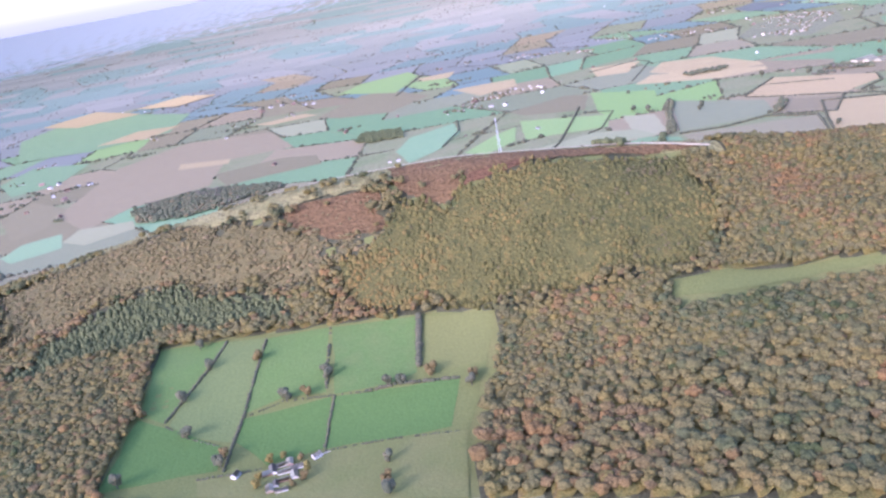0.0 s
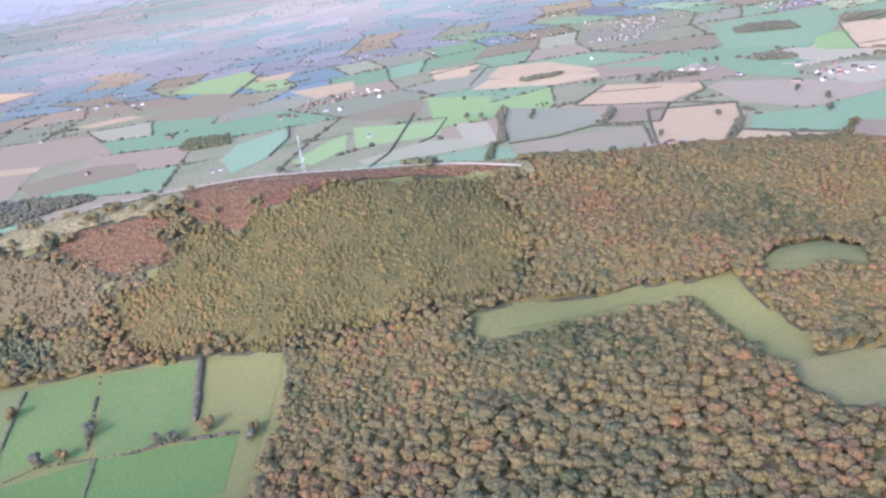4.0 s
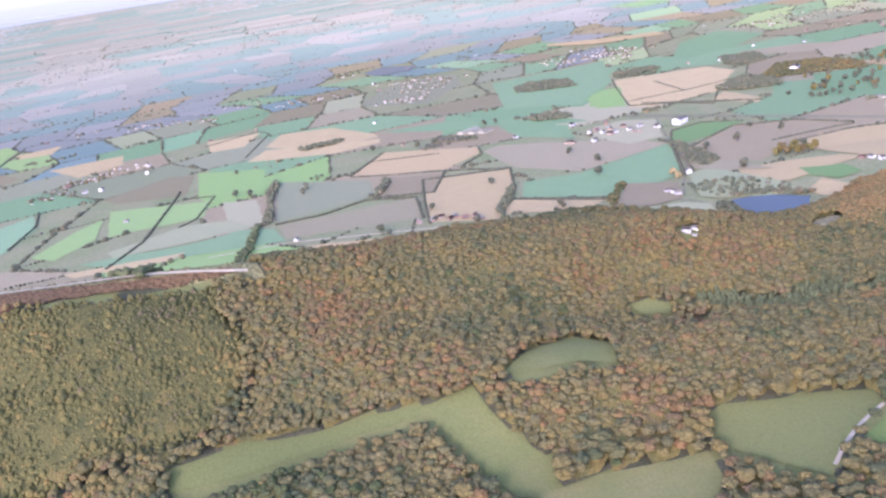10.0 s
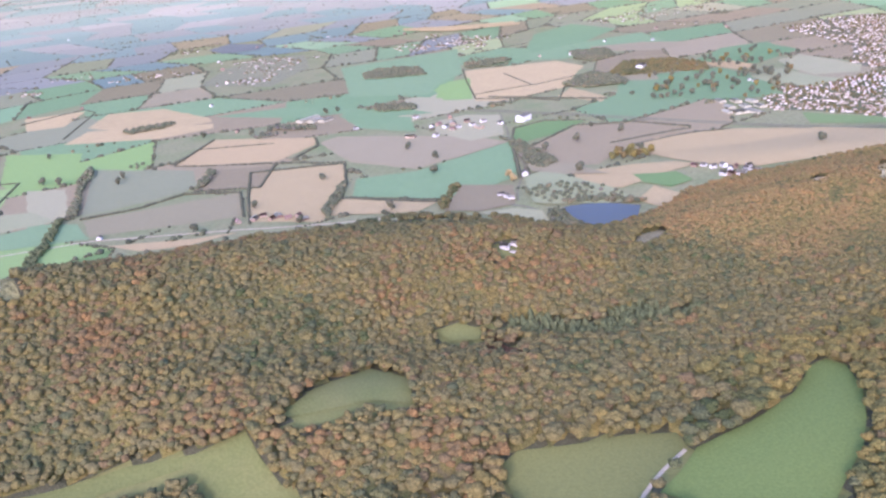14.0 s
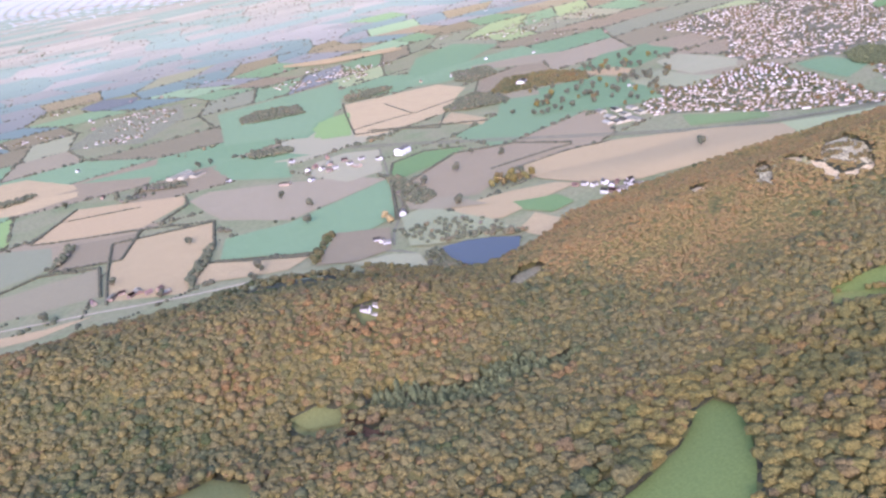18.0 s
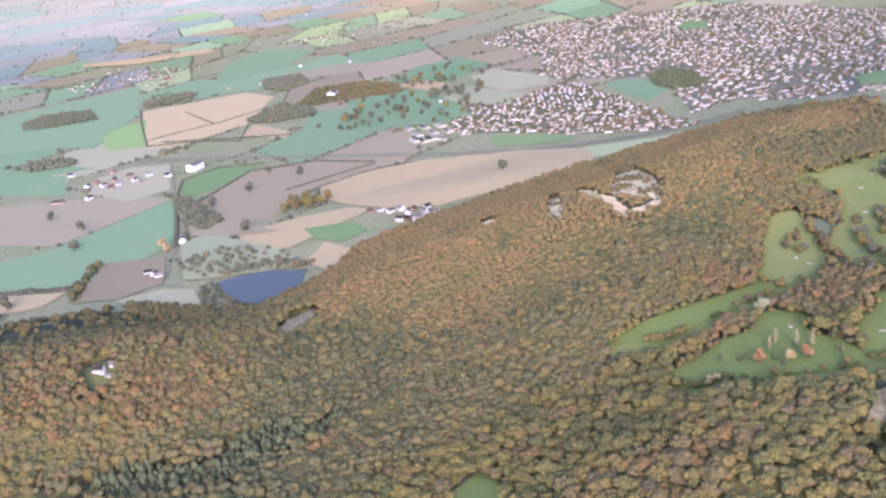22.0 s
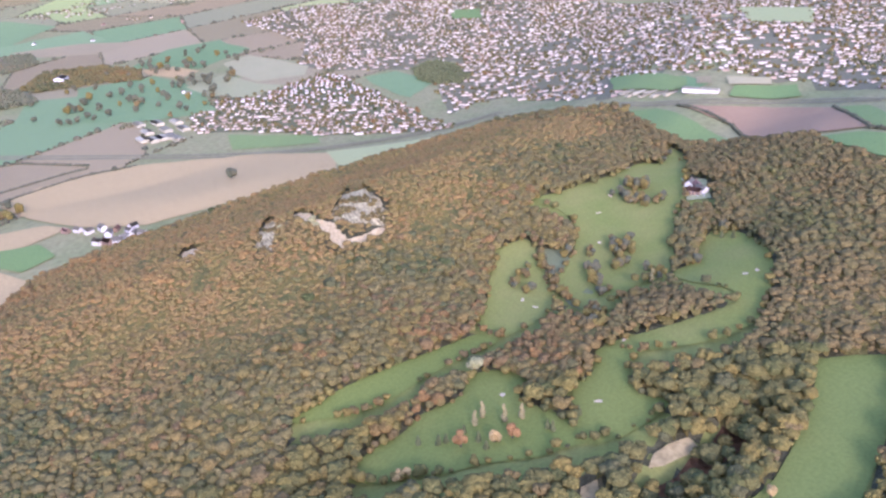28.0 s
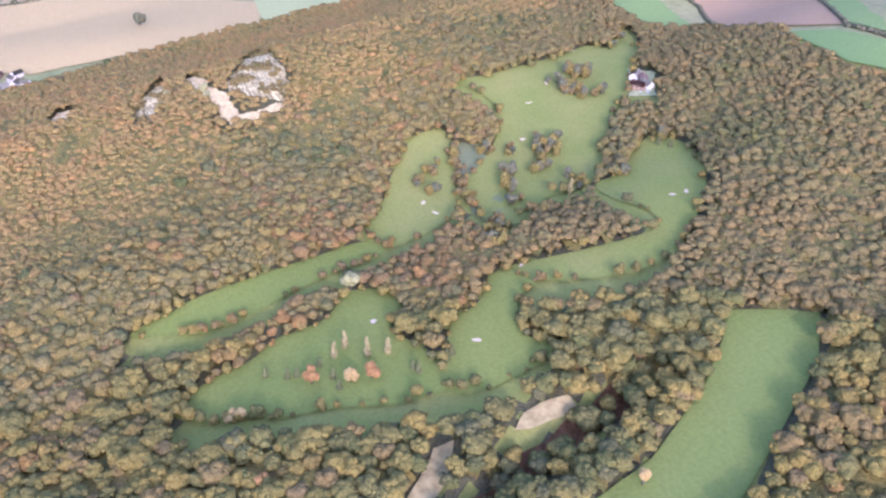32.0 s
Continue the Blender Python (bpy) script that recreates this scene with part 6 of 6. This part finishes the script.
for x, y in [(-222, 801), (-182, 828), (-174, 804), (-222, 785), (-186, 779), (-200, 836), (-214, 829), (-175, 789)]:
    tree("autumn", x, y, rng.uniform(4, 6), "farmyard trees")
for x, y in [(-247, 812), (-166, 829), (-72, 2342), (-95, 2341)]:
    put(COTTAGE, x, y, rng.uniform(0, 180), 0.8, "farm buildings")
for k, (x, y) in enumerate([(1608, 1469), (1618, 1455), (1620, 1433), (1635, 1422), (1625, 1396), (1642, 1400), (1626, 1366), (1645, 1376), (1637, 1357), (1598, 1386), (1602, 1370), (1611, 1358), (1657, 1382), (1645, 1349)]):
    put(COTTAGE if k % 5 else BRICKH, x, y, rng.uniform(0, 180), rng.uniform(0.9, 1.3), "hamlet below the quarry hill")
for k, (x, y) in enumerate([(854, 1809), (873, 1812), (879, 1784), (895, 1793), (904, 1767), (923, 1765), (921, 1741), (825, 1813)]):
    put(BRICKH if k % 3 else BARN, x, y, rng.uniform(0, 180), 1.0, "farmstead at the hill foot")
for k, (x, y) in enumerate([(1443, 2179), (1466, 2185), (1465, 2151), (1498, 2172), (1486, 2125), (1531, 2158), (1521, 2116), (1519, 2083), (1558, 2124), (1465, 2116), (1468, 2305), (1357, 2131), (1403, 2091), (1526, 2231), (1575, 2075)]):
    put((COTTAGE, BRICKH, COTTAGE, BARN)[k % 4], x, y, rng.uniform(0, 180), 1.15, "hamlet on the plain")
put(HALL, *[(1635, 2063)][0], 20, 1.2, "hamlet on the plain")
put(HALL, *[(2248, 2324)][0], 35, 1.3)
put(COTTAGE, *[(1363, 1675)][0], 60, 1.5, "lane houses")
for x, y in [(1253, 1577), (1253, 1563), (1252, 1594), (1128, 2960), (599, 1908), (2299, 1958), (2296, 1936)]:
    put(COTTAGE, x, y, rng.uniform(0, 180), 1.0, "lane houses")
for x, y in [(1246, 2520), (1267, 2494), (1290, 2474), (1275, 2533)]:
    put(SHED, x, y, 25, 1.0, "farm sheds on the plain")
wx, wy = 977, 1169
put(COTTAGE, wx, wy, 130, 0.95, "house in the wood"), put(COTTAGE, wx + 16, wy + 2, 120, 0.7, "house in the wood"), put(BYRE, wx + 6, wy - 12, 130, 0.5, "house in the wood")
for k, (x, y) in enumerate([(1931, 666), (1924, 655), (1913, 646), (1909, 654)]):
    put(BRICKH if k % 2 else COTTAGE, x, y, 30 * k, 1.2, "golf clubhouse")
DEPOT = house_proto("warehouse", 34.0, 9.0, 7.0, 1.5, M_WHITE, M_SHEET, "long white warehouse beside the motorway", "warehouse", False)
GLASSHOUSE = house_proto("glasshouse", 16.0, 4.0, 2.5, 1.6, M_SHEET, M_SHEET, "long low pale glasshouse", "glasshouse", False)
protos_ += (DEPOT, GLASSHOUSE)
(ax, ay), (cx_, cy_) = [(2365, 819), (2371, 757)]
put(DEPOT, (ax + cx_) / 2, (ay + cy_) / 2, math.degrees(math.atan2(cy_ - ay, cx_ - ax)), math.dist((ax, ay), (cx_, cy_)) / 72.0)
for x, y in [(2397, 928), (2386, 903), (2381, 880), (2374, 858), (2370, 839), (2378, 910), (2370, 884), (2366, 861)]:
    put(GLASSHOUSE, x, y, math.degrees(math.atan2(cy_ - ay, cx_ - ax)) + 60, 1.0, "glasshouses beside the motorway")
for x, y in [(1935, 670), (1924, 662), (1935, 662), (1928, 656), (1921, 649), (1912, 657), (1905, 649), (1911, 647), (1905, 641), (1945, 677)]:
    put(CAR, x, y, rng.uniform(0, 180), 1.3, "cars at the clubhouse")
for k, (x, y) in enumerate(zip(HX, HY)):
    put(SEMI if k % 3 else SEMIB, x, y, math.degrees(ROWS_AT) + rng.uniform(-9, 9), rng.uniform(0.55, 0.7), "houses of the suburb")
gx_, gy_ = np.concatenate([HX, HX]) + nrng.uniform(-8, 8, 2 * len(HX)), np.concatenate([HY + 13, HY - 10]) + nrng.uniform(-5, 5, 2 * len(HX))
m = nrng.random(len(gx_)) < 0.6
wood("garden_trees", SPECK, gx_[m], gy_[m], nrng.uniform(2.2, 5.0, m.sum()), 0.8, M_BEECH, "brown garden trees of the suburb", "trees")
for k, (x, y) in enumerate([(2065, 1839), (2033, 1779), (2089, 1811), (2062, 1758), (2113, 1783), (2085, 1733), (2000, 1728), (2019, 1722), (2035, 1713), (1993, 1746), (2030, 1692)]):
    put(SHED, x, y, 70, 0.8, "trading estate")
for k, (x, y) in enumerate([(-1256, 2976), (-1198, 2893), (-1186, 2937), (-1107, 2788), (-1085, 2829), (-1133, 2737), (-1068, 2650), (-1050, 2831), (-677, 3880), (-622, 3744), (-598, 3833), (-550, 3837), (-499, 3807), (-444, 3726), (-408, 3712), (-591, 3981), (279, 2863), (235, 2880), (193, 3014), (414, 2965)]):
    put(COTTAGE if k % 3 else BRICKH, x, y, rng.uniform(0, 180), 1.3, "village on the far plain")
for k in range(60):
    x, y = rng.uniform(-1800, 3600), rng.uniform(2300, 5600)
    put(COTTAGE if k % 3 == 0 else BRICKH, x, y, rng.uniform(0, 180), rng.uniform(0.9, 1.2), "scattered farms of the plain")
for o in protos_:
    for c in list(o.children) + [o]:
        bpy.data.objects.remove(c)

# ---- mast on the summit ----
MX, MY, MH = 115.0, 1377.0, 46.0
mast = new("radio_mast")
tagged(mast, "tall grey lattice radio mast on the summit", "mast")
mast.location = settle(MX, MY, relief(MX, MY))


def beam(bm, a, b, r):
    a, b = Vector(a), Vector(b)
    d = b - a
    bmesh.ops.create_cone(bm, cap_ends=True, segments=5, radius1=r, radius2=r, depth=d.length,
                          matrix=Matrix.Translation((a + b) / 2) @ d.to_track_quat("Z", "Y").to_matrix().to_4x4())


def half(z):
    return 2.2 - 1.7 * z / MH


for sx, sy in ((-1, -1), (1, -1), (1, 1), (-1, 1)):
    bm = bmesh.new()
    beam(bm, (sx * half(0), sy * half(0), -2), (sx * half(MH), sy * half(MH), MH), 0.15)
    part("leg", bm, M_STEEL, mast)
SQ = ((-1, -1), (1, -1), (1, 1), (-1, 1))
for k in range(11):
    z0, z1 = MH * k / 11, MH * (k + 1) / 11
    bm = bmesh.new()
    for i in range(4):
        a, b = SQ[i], SQ[(i + 1) % 4]
        beam(bm, (a[0] * half(z0), a[1] * half(z0), z0), (b[0] * half(z1), b[1] * half(z1), z1), 0.07)
        beam(bm, (b[0] * half(z0), b[1] * half(z0), z0), (a[0] * half(z1), a[1] * half(z1), z1), 0.07)
        beam(bm, (a[0] * half(z1), a[1] * half(z1), z1), (b[0] * half(z1), b[1] * half(z1), z1), 0.07)
    part("bracing", bm, M_STEEL, mast)
for k, (z, a) in enumerate(((20, 0.3), (24, 2.2), (29, 4.0), (33, 1.2))):
    bm = bmesh.new()
    bmesh.ops.create_cone(bm, cap_ends=True, segments=14, radius1=1.1, radius2=1.1, depth=0.7,
                          matrix=Matrix.Translation((half(z) * 1.5 * math.cos(a), half(z) * 1.5 * math.sin(a), z)) @ Euler((0, 1.57, a)).to_matrix().to_4x4())
    part("dish", bm, M_WHITE, mast)
bm = bmesh.new()
bmesh.ops.create_cone(bm, cap_ends=True, segments=10, radius1=0.75, radius2=0.7, depth=9.0, matrix=Matrix.Translation((0, 0, MH + 4.5)))
part("antenna", bm, M_WHITE, mast, "white cylindrical antenna")
